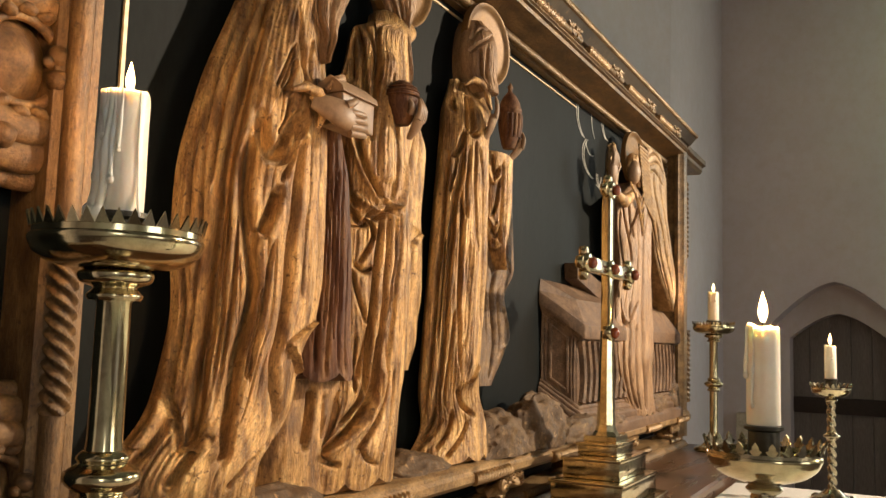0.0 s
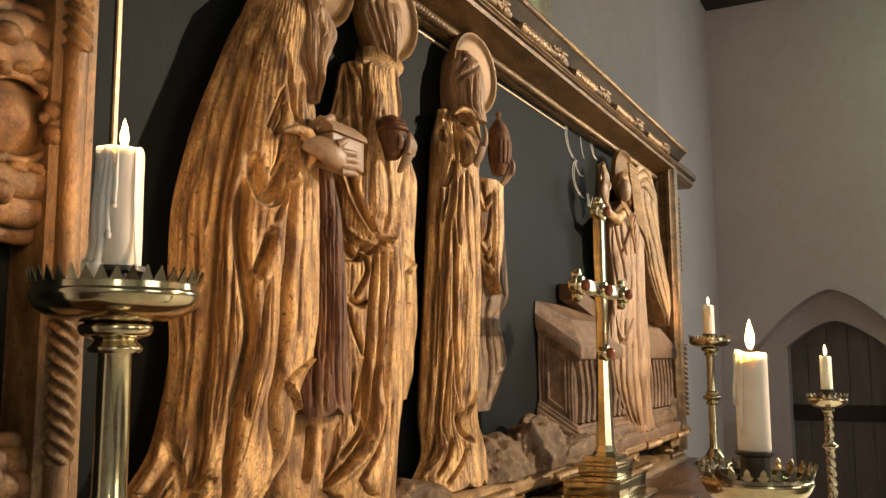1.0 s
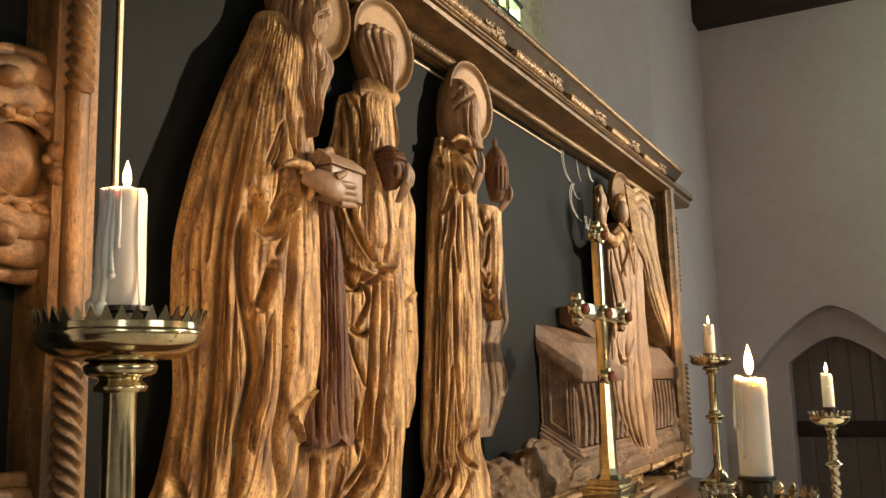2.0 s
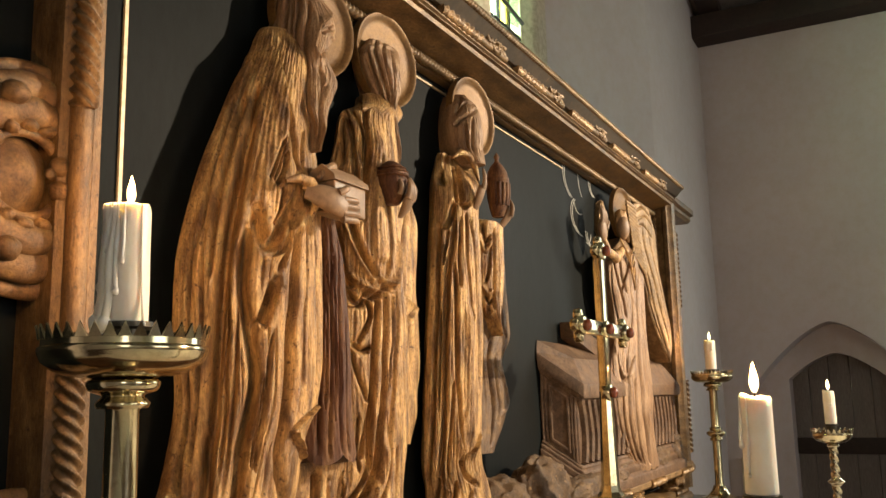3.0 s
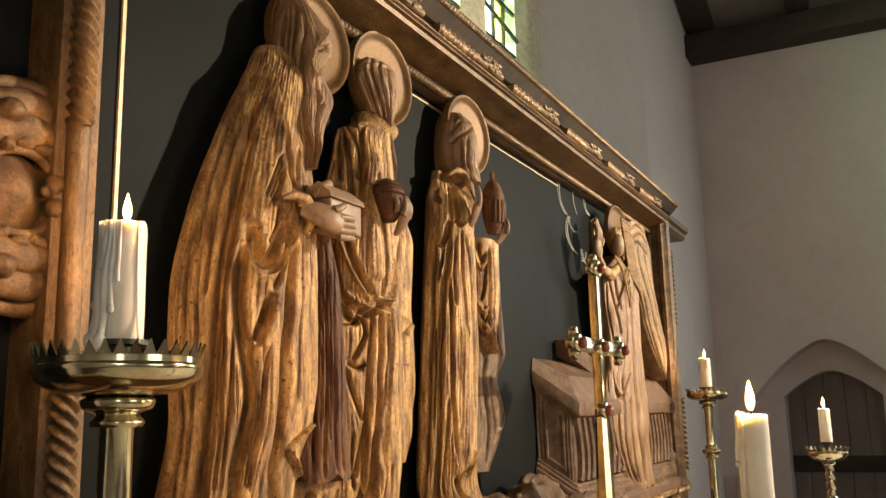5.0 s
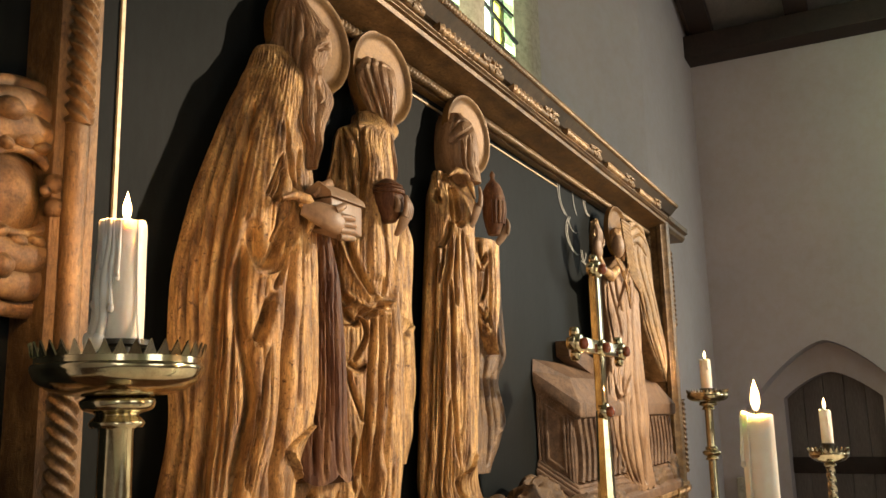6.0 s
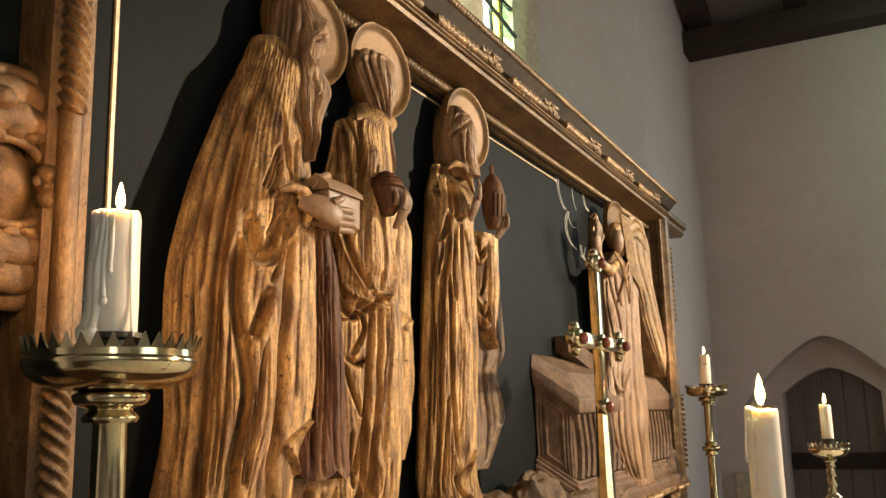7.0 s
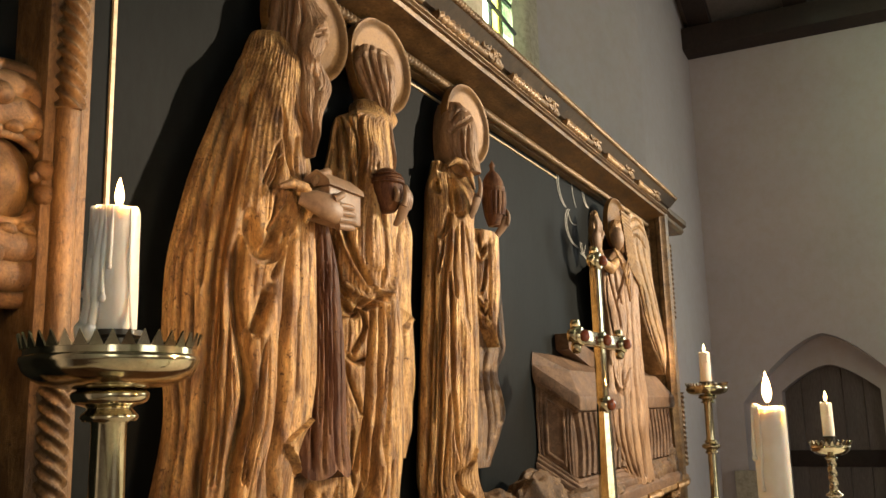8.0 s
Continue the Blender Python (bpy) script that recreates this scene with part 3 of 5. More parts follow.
# left post with rope stretches and the scrolled wing outside it
def post_left():
    part("post", prism([(X0 - 0.030, -0.0), (X0 - 0.030, -0.052), (X0 - 0.024, -0.058), (X0 - 0.004, -0.074), (X0 + 0.006, -0.074), (X0 + 0.010, -0.068), (X0 + 0.010, 0.0)], 1.30, 2.40, "z"), UPRIGHT, ret, "gilded upright of the frame")
    for a, b in ((1.53, 1.70), (1.955, 2.30)):
        part("post_rope", rope((X0 - 0.012, -0.066, a), (X0 - 0.012, -0.066, b), 0.0130, 0.0150, n=28, lobes=4), UPRIGHT, ret, "twisted rope carved on the upright")
    for a, b in ((1.30, 1.53), (1.70, 1.955)):
        part("post_roll", sweep([(X0 - 0.012, -0.064, a + (b - a) * i / 6) for i in range(7)], 0.0125, 12), UPRIGHT, ret)


post_left()


def scroll_wing(xe, sgn, zc, k=1.0):
    """A fleshy acanthus scroll beside the frame: a rolled volute with leaves curling away above and below."""
    def at(dx, y, dz):
        return (xe + sgn * dx * k, y, zc + dz * k)

    def ring(r, a_deg, y, squash=1.0):
        a = radians(a_deg)
        return at(0.030 - r * math.cos(a), y, r * squash * math.sin(a))

    def crescent(name, r, a0, a1, radii, y, label=""):
        m = 22
        pts = [ring(r, a0 + (a1 - a0) * q / m, y - 0.006 * math.sin(math.pi * q / m)) for q in range(m + 1)]
        part(name, sweep(pts, [k * float(np.interp(q / m, np.linspace(0, 1, len(radii)), radii)) for q in range(m + 1)], 18, 0.62), WING, ret, label)

    # the dished volute inside its rolled rim, which ends in two lobes beside the post
    bm = bmesh.new()
    nr, na = 20, 64
    grid = []
    for i in range(nr + 1):
        f = i / nr
        h = 0.034 + 0.015 * math.exp(-(f / 0.6) ** 2) - 0.010 * f ** 6
        grid.append([bm.verts.new(at(0.036 - 0.046 * f * math.cos(math.tau * j / na), -h + 0.006 * f * math.cos(math.tau * j / na), 0.044 * f * math.sin(math.tau * j / na))) for j in range(na)])
    for p, q in zip(grid, grid[1:]):
        for j in range(na):
            bm.faces.new((p[j], p[(j + 1) % na], q[(j + 1) % na], q[j]))
    bmesh.ops.remove_doubles(bm, verts=bm.verts, dist=1e-6)
    part("volute", bm, WING, ret, "broad swelling volute")
    m = 40
    rim = [at(0.034 - 0.046 * math.cos(radians(18 + 324 * q / m)), -0.040, 0.044 * math.sin(radians(18 + 324 * q / m))) for q in range(m + 1)]
    part("volute_rim", sweep(rim, [k * (0.0075 - 0.0040 * math.sin(math.pi * q / m)) for q in range(m + 1)], 12), WING, ret, "rolled rim of the volute")
    for dx, dz, rr in ((0.000, 0.0125, 0.0125), (-0.002, -0.0125, 0.0135), (0.012, 0.004, 0.0065)):
        part("volute_eye", blob(at(dx, -0.050, dz), (rr * k, rr * 0.9, rr * k), None, 0.10, dz * 90, 3), WING, ret)
    for up in (1, -1):
        for j in range(5):
            part("bead", blob(ring(0.0525, up * (48 + 24 * j), -0.042), ((0.0115 - 0.0008 * abs(j - 2)) * k, 0.010, 0.0072 * k), None, 0.12, j + zc, 3, sgn * up * radians(42 - 24 * j)), WING, ret)
        crescent("leaf", 0.068, up * 8, up * 165, [0.003, 0.012, 0.0165, 0.015, 0.006], -0.036, "curled acanthus leaf")
        crescent("leaf", 0.094, up * 22, up * 150, [0.003, 0.013, 0.0185, 0.016, 0.005], -0.030, "curled acanthus leaf")
        part("leaf_knob", blob(ring(0.084, up * 108, -0.046), (0.0150 * k, 0.014, 0.0135 * k), None, 0.10, zc + up, 3), WING, ret, "rounded end of a curled leaf")
        crescent("leaf", 0.117, up * 40, up * 118, [0.003, 0.009, 0.012, 0.009, 0.003], -0.022, "curled acanthus leaf")
        for j, (r_, a_, s_) in enumerate(((0.112, 62, 0.013), (0.124, 68, 0.010), (0.106, 50, 0.009))):
            part("leaf_tip", blob(ring(r_, up * a_, -0.030 - 0.004 * j), (s_ * 1.3 * k, 0.010, s_ * k), None, 0.25, j + up * 3, 3, 0.4 * up), WING, ret)
    lo_x, hi_x = min(xe, xe + sgn * 0.11 * k), max(xe, xe + sgn * 0.11 * k)
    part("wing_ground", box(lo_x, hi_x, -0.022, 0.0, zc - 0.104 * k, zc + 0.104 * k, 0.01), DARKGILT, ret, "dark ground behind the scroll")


scroll_wing(X0 - 0.024, -1, 1.877)
scroll_wing(X0 - 0.026, -1, 1.455, 0.85)
scroll_wing(X1 + 0.075, 1, 2.165, 0.8)
scroll_wing(X1 + 0.075, 1, 1.93, 0.7)

# right post: deep reveal towards the figures, rope bead, front face, cap
part("post", prism([(X1, 0.0), (X1, -0.016), (X1 + 0.004, -0.020), (X1, -0.024), (X1, -0.060), (X1 - 0.006, -0.066), (X1 - 0.006, -0.080), (X1, -0.084), (X1 + 0.008, -0.098), (X1 + 0.03, -0.104), (X1 + 0.05, -0.100), (X1 + 0.075, -0.085), (X1 + 0.075, 0.0)], 1.30, 2.345, "z"), FRAME, ret, "gilded upright of the frame")
part("post_rope", rope((X1 - 0.004, -0.030, 1.95), (X1 - 0.004, -0.030, 2.29), 0.009, 0.018), FRAME, ret)
part("post_rope", rope((X1 + 0.045, -0.100, 1.42), (X1 + 0.045, -0.100, 1.68), 0.011, 0.018), FRAME, ret)
part("post_rope", rope((X1 + 0.075, -0.088, 1.95), (X1 + 0.075, -0.088, 2.24), 0.011, 0.018), FRAME, ret)
part("cap", prism([(0.0, 2.320), (-0.085, 2.320), (-0.095, 2.332), (-0.095, 2.345), (-0.108, 2.352), (-0.108, 2.372), (0.0, 2.376)], X1 + 0.032, X1 + 0.36), FRAME, ret, "moulded end cap")

# the ledge on which the figures stand, its brackets and the lower rail
part("ledge", prism([(0.0, 1.392), (-0.098, 1.392), (-0.106, 1.386), (-0.106, 1.380), (-0.112, 1.374), (-0.112, 1.362), (-0.104, 1.354), (-0.09, 1.352), (0.0, 1.352)], X0 - 0.02, X1 + 0.06), LEDGE, ret, "gilded ledge with a rolled edge")
x = X0 + 0.06
while x < X1 - 0.1:
    part("ledge_rope", rope((x, -0.110, 1.366), (x + 0.16, -0.110, 1.366), 0.0105, 0.013), LEDGE, ret)
    x += 0.40
part("lower_rail", prism([(0.0, 1.300), (-0.070, 1.300), (-0.078, 1.294), (-0.078, 1.282), (-0.088, 1.278), (-0.096, 1.266), (-0.096, 1.262), (0.0, 1.262)], X0 - 0.02, X1 + 0.08), FRAME, ret, "lower gilded rail")
x = X0 + 0.3
while x < X1:
    part("rail_rope", rope((x, -0.078, 1.290), (x + 0.16, -0.078, 1.290), 0.009, 0.013), FRAME, ret)
    x += 0.44


def bracket(x):
    """A leafy scroll bracket under the ledge."""
    bm = bmesh.new()
    for j in range(5):
        dx = (j - 2) * 0.020
        sweep([(x + dx * (1 - 0.45 * q / 8), -0.035 - 0.062 * math.cos(q / 8 * 1.75), 1.352 - 0.052 * q / 8) for q in range(9)], [0.0105 - 0.0006 * q for q in range(9)], 8, 1.0, bm)
    for sg in (-1, 1):
        sweep(spiral((x + sg * 0.045, 1.336), 0.016, 0.004, 1.2, 1.1 * sg, -0.092, 14), 0.0065, 8, 1.0, bm)
    blob((x, -0.055, 1.318), (0.04, 0.03, 0.02), bm, 0.35, x, 3)
    blob((x, -0.09, 1.338), (0.03, 0.018, 0.014), bm, 0.4, x + 2, 3)
    return bm


for x in (1.12, 1.55, 1.97, 2.40, 2.86, 3.40):
    part("bracket", bracket(x), LEDGE, ret, "carved acanthus bracket")
# painted lines on the board
part("border_line", box(1.60, 2.60, -0.0035, 0.001, 2.2790, 2.2828), LINE, ret, "pale gold painted border line", False)
part("border_line", box(1.0, 1.0055, -0.0035, 0.001, 1.40, 2.2845), LINE, ret, "pale gold painted border line", False)


def scallop(points, name="cloud_line"):
    part(name, sweep([(px, -0.002, pz) for px, pz in points], 0.0017, 6, 0.5), CHALK, ret, "thin white scalloped cloud line")


def arc(c, rx, rz, a0, a1, n=14):
    return [(c[0] + rx * math.cos(a0 + (a1 - a0) * i / n), c[1] + rz * math.sin(a0 + (a1 - a0) * i / n)) for i in range(n + 1)]


for off in (0.0, 0.014):
    scallop(arc((2.70 + off, 2.275), 0.095, 0.07, 2.4, 4.3))
    scallop(arc((2.76 + off, 2.165), 0.10, 0.06, 2.3, 4.6))
    scallop(arc((2.86 + off, 2.12), 0.07, 0.04, 3.0, 4.6))
    scallop(arc((2.89 + off, 2.29), 0.05, 0.04, 2.6, 4.6))
scallop(arc((2.74, 2.21), 0.05, 0.04, 3.3, 5.2))
scallop(arc((2.80, 2.29), 0.06, 0.07, 2.6, 4.2))
scallop(arc((2.80, 2.13), 0.04, 0.04, 4.4, 6.1))


# ---------- forms of the carved figures: (height, left, right, depth, base) and their folds ----------
F1_FORM = [(1.395, 0.988, 1.212, 0.099, 0.013), (1.457, 0.989, 1.2, 0.1, 0.027), (1.518, 1.041, 1.256, 0.095, 0.03), (1.58, 1.063, 1.266, 0.097, 0.03), (1.641, 1.074, 1.303, 0.099, 0.03), (1.703, 1.069, 1.315, 0.1, 0.03), (1.764, 1.067, 1.316, 0.1, 0.03), (1.826, 1.071, 1.314, 0.1, 0.03), (1.887, 1.087, 1.306, 0.1, 0.03), (1.949, 1.108, 1.305, 0.093, 0.03), (2.01, 1.136, 1.299, 0.083, 0.03), (2.072, 1.165, 1.304, 0.074, 0.03), (2.133, 1.199, 1.306, 0.063, 0.03), (2.16, 1.212, 1.343, 0.051, 0.03), (2.183, 1.228, 1.336, 0.035, 0.03), (2.195, 1.26, 1.31, 0.009, 0.038)]
F1_FOLDS = [
    fold(7.36, -27.3, -0.62, 2.007, -0.61, 1.936, -0.62, 1.882, -0.62, 1.838, -0.62, 1.788, -0.64, 1.740, -0.67, 1.686, -0.70, 1.640, -0.64, 1.563),
    fold(6.44, -27.3, -0.47, 1.860, -0.47, 1.824, -0.47, 1.782, -0.44, 1.748, -0.40, 1.706, -0.38, 1.672, -0.40, 1.640, -0.41, 1.600, -0.39, 1.555),
    fold(6.44, -27.3, -0.03, 1.862, -0.03, 1.818, -0.04, 1.772, -0.07, 1.730, -0.08, 1.686, -0.09, 1.644, -0.06, 1.604, 0.00, 1.549),
    fold(7.36, -25.2, -0.21, 1.792, -0.26, 1.764, -0.32, 1.738),
    fold(8.28, -23.1, -0.43, 1.884, -0.38, 1.854, -0.30, 1.840, -0.23, 1.846, -0.17, 1.870, -0.05, 1.904),
    lap(14, 7, 0.02, 1.894, -0.12, 1.852, -0.18, 1.830, -0.28, 1.822, -0.37, 1.826, -0.43, 1.854),
    fold(2.4, -10.8, -0.90, 1.846, -0.88, 1.768, -0.91, 1.688, -0.88, 1.569),
    fold(2.4, -8.4, -0.81, 1.852, -0.78, 1.782, -0.78, 1.714, -0.83, 1.634, -0.78, 1.563),
    fold(2.4, -10.8, -0.91, 2.055, -0.88, 1.980, -0.87, 1.914, -0.84, 1.852),
    fold(3.2, -13.2, -0.80, 2.057, -0.76, 1.970, -0.76, 1.906, -0.73, 1.844, -0.72, 1.794),
    fold(3.2, -14.4, -0.66, 2.071, -0.62, 1.997, -0.61, 1.920, -0.59, 1.860),
    fold(2.4, -9.6, -0.88, 2.115, -0.85, 2.063, -0.82, 1.999),
    lap(16, 9, -0.34, 1.908, -0.29, 1.938, -0.22, 1.994, -0.28, 2.053, -0.43, 2.103, -0.58, 2.133),
    fold(3.68, -14.7, -0.23, 2.045, -0.14, 2.007, -0.08, 1.964, 0.00, 1.946),
    fold(2.4, -14.4, 0.05, 2.009, 0.01, 1.976, 0.03, 1.952),
    fold(2.4, -14.4, 0.22, 2.007, 0.26, 1.978, 0.25, 1.956),
    fold(2.4, -12, -0.22, 1.982, -0.27, 1.950, -0.32, 1.924),
    fold(2.4, -12, -0.19, 1.970, -0.21, 1.944, -0.27, 1.922),
    fold(2.4, -10.8, -0.24, 1.990, -0.31, 1.950, -0.35, 1.928),
    fold(3.2, -13.2, -0.19, 1.920, -0.21, 1.888, -0.26, 1.864),
    fold(3.2, -14.4, -0.07, 1.920, -0.07, 1.876, -0.12, 1.838, -0.20, 1.806),
    fold(2.4, -9.6, 0.07, 1.880, 0.11, 1.806, 0.07, 1.730, 0.06, 1.658),
    fold(2.4, -14.4, 0.23, 1.870, 0.27, 1.810, 0.29, 1.734, 0.28, 1.658),
    lap(8, 7, 0.46, 1.636, 0.19, 1.622, 0.01, 1.606),
    fold(2.4, -9.6, -0.57, 1.794, -0.57, 1.726, -0.60, 1.660, -0.55, 1.563),
    fold(2.4, -8.4, -0.50, 1.768, -0.51, 1.700, -0.54, 1.634, -0.49, 1.563),
    fold(2.4, -9.6, -0.23, 1.728, -0.28, 1.672, -0.29, 1.612, -0.25, 1.559),
    fold(2.4, -8.4, -0.31, 1.672, -0.32, 1.612, -0.29, 1.561),
    fold(5.52, -18.9, -0.36, 1.744, -0.40, 1.714, -0.38, 1.686),
    fold(6.44, -25.2, -0.71, 1.608, -0.65, 1.555, -0.57, 1.511, -0.50, 1.489),
    fold(6.44, -25.2, -0.38, 1.583, -0.37, 1.543, -0.30, 1.505, -0.14, 1.471),
    fold(6.44, -25.2, -0.08, 1.610, 0.03, 1.547, 0.33, 1.485),
    fold(3.68, -14.7, -0.92, 1.608, -0.86, 1.547, -0.73, 1.517, -0.53, 1.483),
    fold(12, 12, -0.89, 1.541, -0.87, 1.507, -0.89, 1.485),
    fold(4.6, -14.7, -0.78, 1.517, -0.78, 1.489, -0.82, 1.465),
    fold(5.52, -18.9, -0.44, 1.483, -0.46, 1.467, -0.48, 1.447),
    fold(12, 10, -0.23, 1.487, -0.38, 1.483, -0.43, 1.461),
    fold(5, 9, -0.49, 1.501, -0.45, 1.505, -0.37, 1.499, -0.38, 1.491, -0.46, 1.495),
    fold(3.68, -14.7, 0.24, 1.481, 0.14, 1.465, -0.02, 1.439),
    fold(3.2, -14.4, 0.43, 1.493, 0.43, 1.463, 0.20, 1.445),
    lap(10, 10, 0.02, 1.604, 0.25, 1.581, 0.44, 1.565),
]
H1_FORM = [(1.985, 1.235, 1.247, 0.012, 0.115), (2.017, 1.237, 1.259, 0.033, 0.098), (2.049, 1.222, 1.279, 0.04, 0.088), (2.081, 1.225, 1.309, 0.045, 0.076), (2.113, 1.233, 1.336, 0.05, 0.063), (2.144, 1.241, 1.312, 0.055, 0.052), (2.176, 1.244, 1.333, 0.056, 0.047), (2.208, 1.25, 1.352, 0.056, 0.044), (2.24, 1.258, 1.317, 0.048, 0.044), (2.272, 1.27, 1.31, 0.023, 0.048)]
H1_FOLDS = [
    fold(3, -8, -0.89, 2.245, -0.88, 2.165, -0.89, 2.076, -0.92, 2.022),
    fold(2.5, -7, -0.63, 2.247, -0.68, 2.163, -0.70, 2.074, -0.73, 2.012),
    fold(2.5, -7, -0.41, 2.236, -0.50, 2.153, -0.53, 2.074, -0.65, 2.008),
    fold(3, -9, -0.24, 2.119, -0.12, 2.069, -0.36, 1.994),
    fold(2.5, -6, -0.77, 2.248, -0.78, 2.154, -0.80, 2.066),
    fold(3, -8, -0.02, 2.094, -0.15, 2.036),
    lap(9, 9, -0.15, 2.132, -0.29, 2.147, -0.28, 2.165, -0.18, 2.194, 0.18, 2.228),
    fold(4, -9, -0.12, 2.181, 0.01, 2.191, 0.25, 2.202),
    fold(3, -6, -0.04, 2.141, 0.40, 2.161),
    fold(4, 4, 0.12, 2.184, 0.44, 2.184),
]
F2_FORM = [(1.395, 1.293, 1.559, 0.095, 0.013), (1.455, 1.304, 1.547, 0.088, 0.027), (1.515, 1.355, 1.551, 0.08, 0.03), (1.575, 1.356, 1.568, 0.08, 0.03), (1.635, 1.352, 1.576, 0.08, 0.03), (1.695, 1.351, 1.573, 0.08, 0.03), (1.755, 1.356, 1.577, 0.08, 0.03), (1.815, 1.361, 1.561, 0.08, 0.03), (1.875, 1.366, 1.554, 0.08, 0.03), (1.935, 1.375, 1.542, 0.078, 0.03), (1.995, 1.395, 1.552, 0.071, 0.03), (2.055, 1.42, 1.558, 0.063, 0.03), (2.115, 1.438, 1.568, 0.053, 0.03), (2.14, 1.485, 1.593, 0.048, 0.03), (2.163, 1.498, 1.588, 0.033, 0.03), (2.175, 1.525, 1.566, 0.009, 0.037)]
F2_FOLDS = [
    fold(3.68, -14.7, -1.00, 2.120, -0.79, 2.079, -0.67, 2.026, -0.56, 1.985),
    fold(3.2, -14.4, -0.97, 2.103, -0.94, 2.062, -0.82, 2.017),
    fold(2.4, -10.8, -1.00, 2.071, -0.97, 2.019),
    fold(3.68, -14.7, -0.55, 2.120, -0.49, 2.060, -0.45, 1.997, -0.43, 1.919),
    lap(10, 6, -1.00, 2.124, -1.00, 2.157, -0.96, 2.148, -0.51, 2.107),
    fold(2.4, -10.8, -1.00, 2.134, -0.60, 2.085, -0.52, 2.017),
    fold(14, 9, -0.32, 2.073, -0.27, 1.989, -0.20, 1.903, -0.18, 1.850),
    fold(4.6, -16.8, -0.20, 2.032, -0.08, 1.983, 0.03, 1.927, 0.02, 1.880, -0.07, 1.833),
    fold(5.52, -21, -0.61, 1.919, -0.51, 1.882, -0.38, 1.852, -0.25, 1.827),
    fold(5, 9, -0.68, 1.923, -0.57, 1.882, -0.45, 1.850, -0.27, 1.821),
    fold(5.52, -21, -0.78, 1.899, -0.72, 1.864, -0.65, 1.829, -0.53, 1.811),
    fold(6, 11, -0.60, 1.829, -0.48, 1.819, -0.31, 1.807, -0.18, 1.811),
    fold(5.52, -23.1, -0.68, 1.815, -0.59, 1.798, -0.47, 1.786, -0.38, 1.798),
    fold(5.52, -23.1, -0.41, 1.804, -0.28, 1.798, -0.10, 1.815, 0.07, 1.813),
    fold(5, 10, -0.31, 1.831, -0.21, 1.825, 0.00, 1.821, 0.11, 1.837, 0.19, 1.893),
    fold(3.68, -14.7, 0.32, 1.935, 0.24, 1.876, 0.16, 1.819),
    fold(3.68, -14.7, -0.38, 1.794, -0.33, 1.768, -0.41, 1.743, -0.47, 1.727),
    lap(10, 8, -0.66, 1.784, -0.55, 1.780, -0.41, 1.788),
    fold(4.6, -18.9, -0.23, 1.796, -0.26, 1.743, -0.28, 1.675, -0.33, 1.606, -0.36, 1.534),
    fold(4.6, -18.9, -0.11, 1.806, -0.12, 1.745, -0.13, 1.675, -0.19, 1.606, -0.27, 1.524),
    fold(4.6, -16.8, 0.12, 1.806, 0.10, 1.747, 0.05, 1.675, -0.03, 1.614, -0.08, 1.538),
    fold(3.2, -14.4, 0.01, 1.800, 0.01, 1.727, -0.05, 1.657),
    fold(3.2, -14.4, -0.54, 1.725, -0.42, 1.714, -0.31, 1.720),
    fold(3.2, -15.6, -0.56, 1.714, -0.47, 1.675, -0.36, 1.635),
    lap(8, 7, -0.34, 1.633, -0.46, 1.671, -0.56, 1.718),
    fold(3.2, -14.4, -0.28, 1.684, -0.34, 1.626, -0.47, 1.553),
    fold(2.4, -10.8, -0.47, 1.618, -0.50, 1.569, -0.47, 1.536),
    fold(4.6, -18.9, -0.21, 1.614, -0.25, 1.547, -0.36, 1.506, -0.49, 1.473, -0.64, 1.450),
    fold(4.6, -16.8, -0.04, 1.606, -0.06, 1.538, -0.11, 1.489, -0.25, 1.452),
    fold(8, 10, -0.12, 1.571, -0.19, 1.514, -0.36, 1.475, -0.57, 1.450),
    fold(3.68, -14.7, 0.07, 1.563, 0.14, 1.495, 0.11, 1.446),
    fold(3.2, -14.4, -0.32, 1.581, -0.39, 1.530, -0.56, 1.491),
    fold(3.68, -14.7, -0.78, 1.469, -0.63, 1.446, -0.41, 1.434),
    fold(2.4, -12, -0.23, 1.460, -0.13, 1.440, 0.02, 1.426),
    fold(4.6, -18.9, -0.88, 1.514, -0.82, 1.483, -0.83, 1.461),
    fold(4.6, -16.8, -0.68, 1.518, -0.62, 1.477, -0.65, 1.454),
]
G2_FORM = [(1.553, 1.25, 1.4, 0.085, 0.03), (1.612, 1.25, 1.385, 0.085, 0.03), (1.671, 1.25, 1.381, 0.085, 0.03), (1.73, 1.25, 1.377, 0.085, 0.03), (1.789, 1.25, 1.366, 0.085, 0.03), (1.848, 1.25, 1.351, 0.085, 0.03), (1.907, 1.25, 1.316, 0.085, 0.03)]
G2_FOLDS = [
    fold(2.4, -7.2, -0.25, 1.886, -0.32, 1.783, -0.38, 1.674, -0.43, 1.569),
    fold(2, -6, -0.10, 1.887, -0.20, 1.784, -0.22, 1.674, -0.29, 1.560),
    fold(2.4, -7.2, 0.12, 1.873, -0.03, 1.785, -0.06, 1.674, -0.09, 1.558),
    fold(1.6, -4.8, -0.24, 1.847, -0.28, 1.736, -0.32, 1.628),
    fold(1.6, -4.8, -0.09, 1.848, -0.14, 1.737, -0.17, 1.612),
    fold(2, -6, 0.12, 1.754, 0.09, 1.659, 0.05, 1.565),
]
T1_FORM = [(1.4, 1.25, 1.412, 0.082, 0), (1.446, 1.25, 1.41, 0.08, 0), (1.491, 1.25, 1.434, 0.079, 0), (1.537, 1.25, 1.457, 0.077, 0), (1.583, 1.25, 1.455, 0.076, 0)]
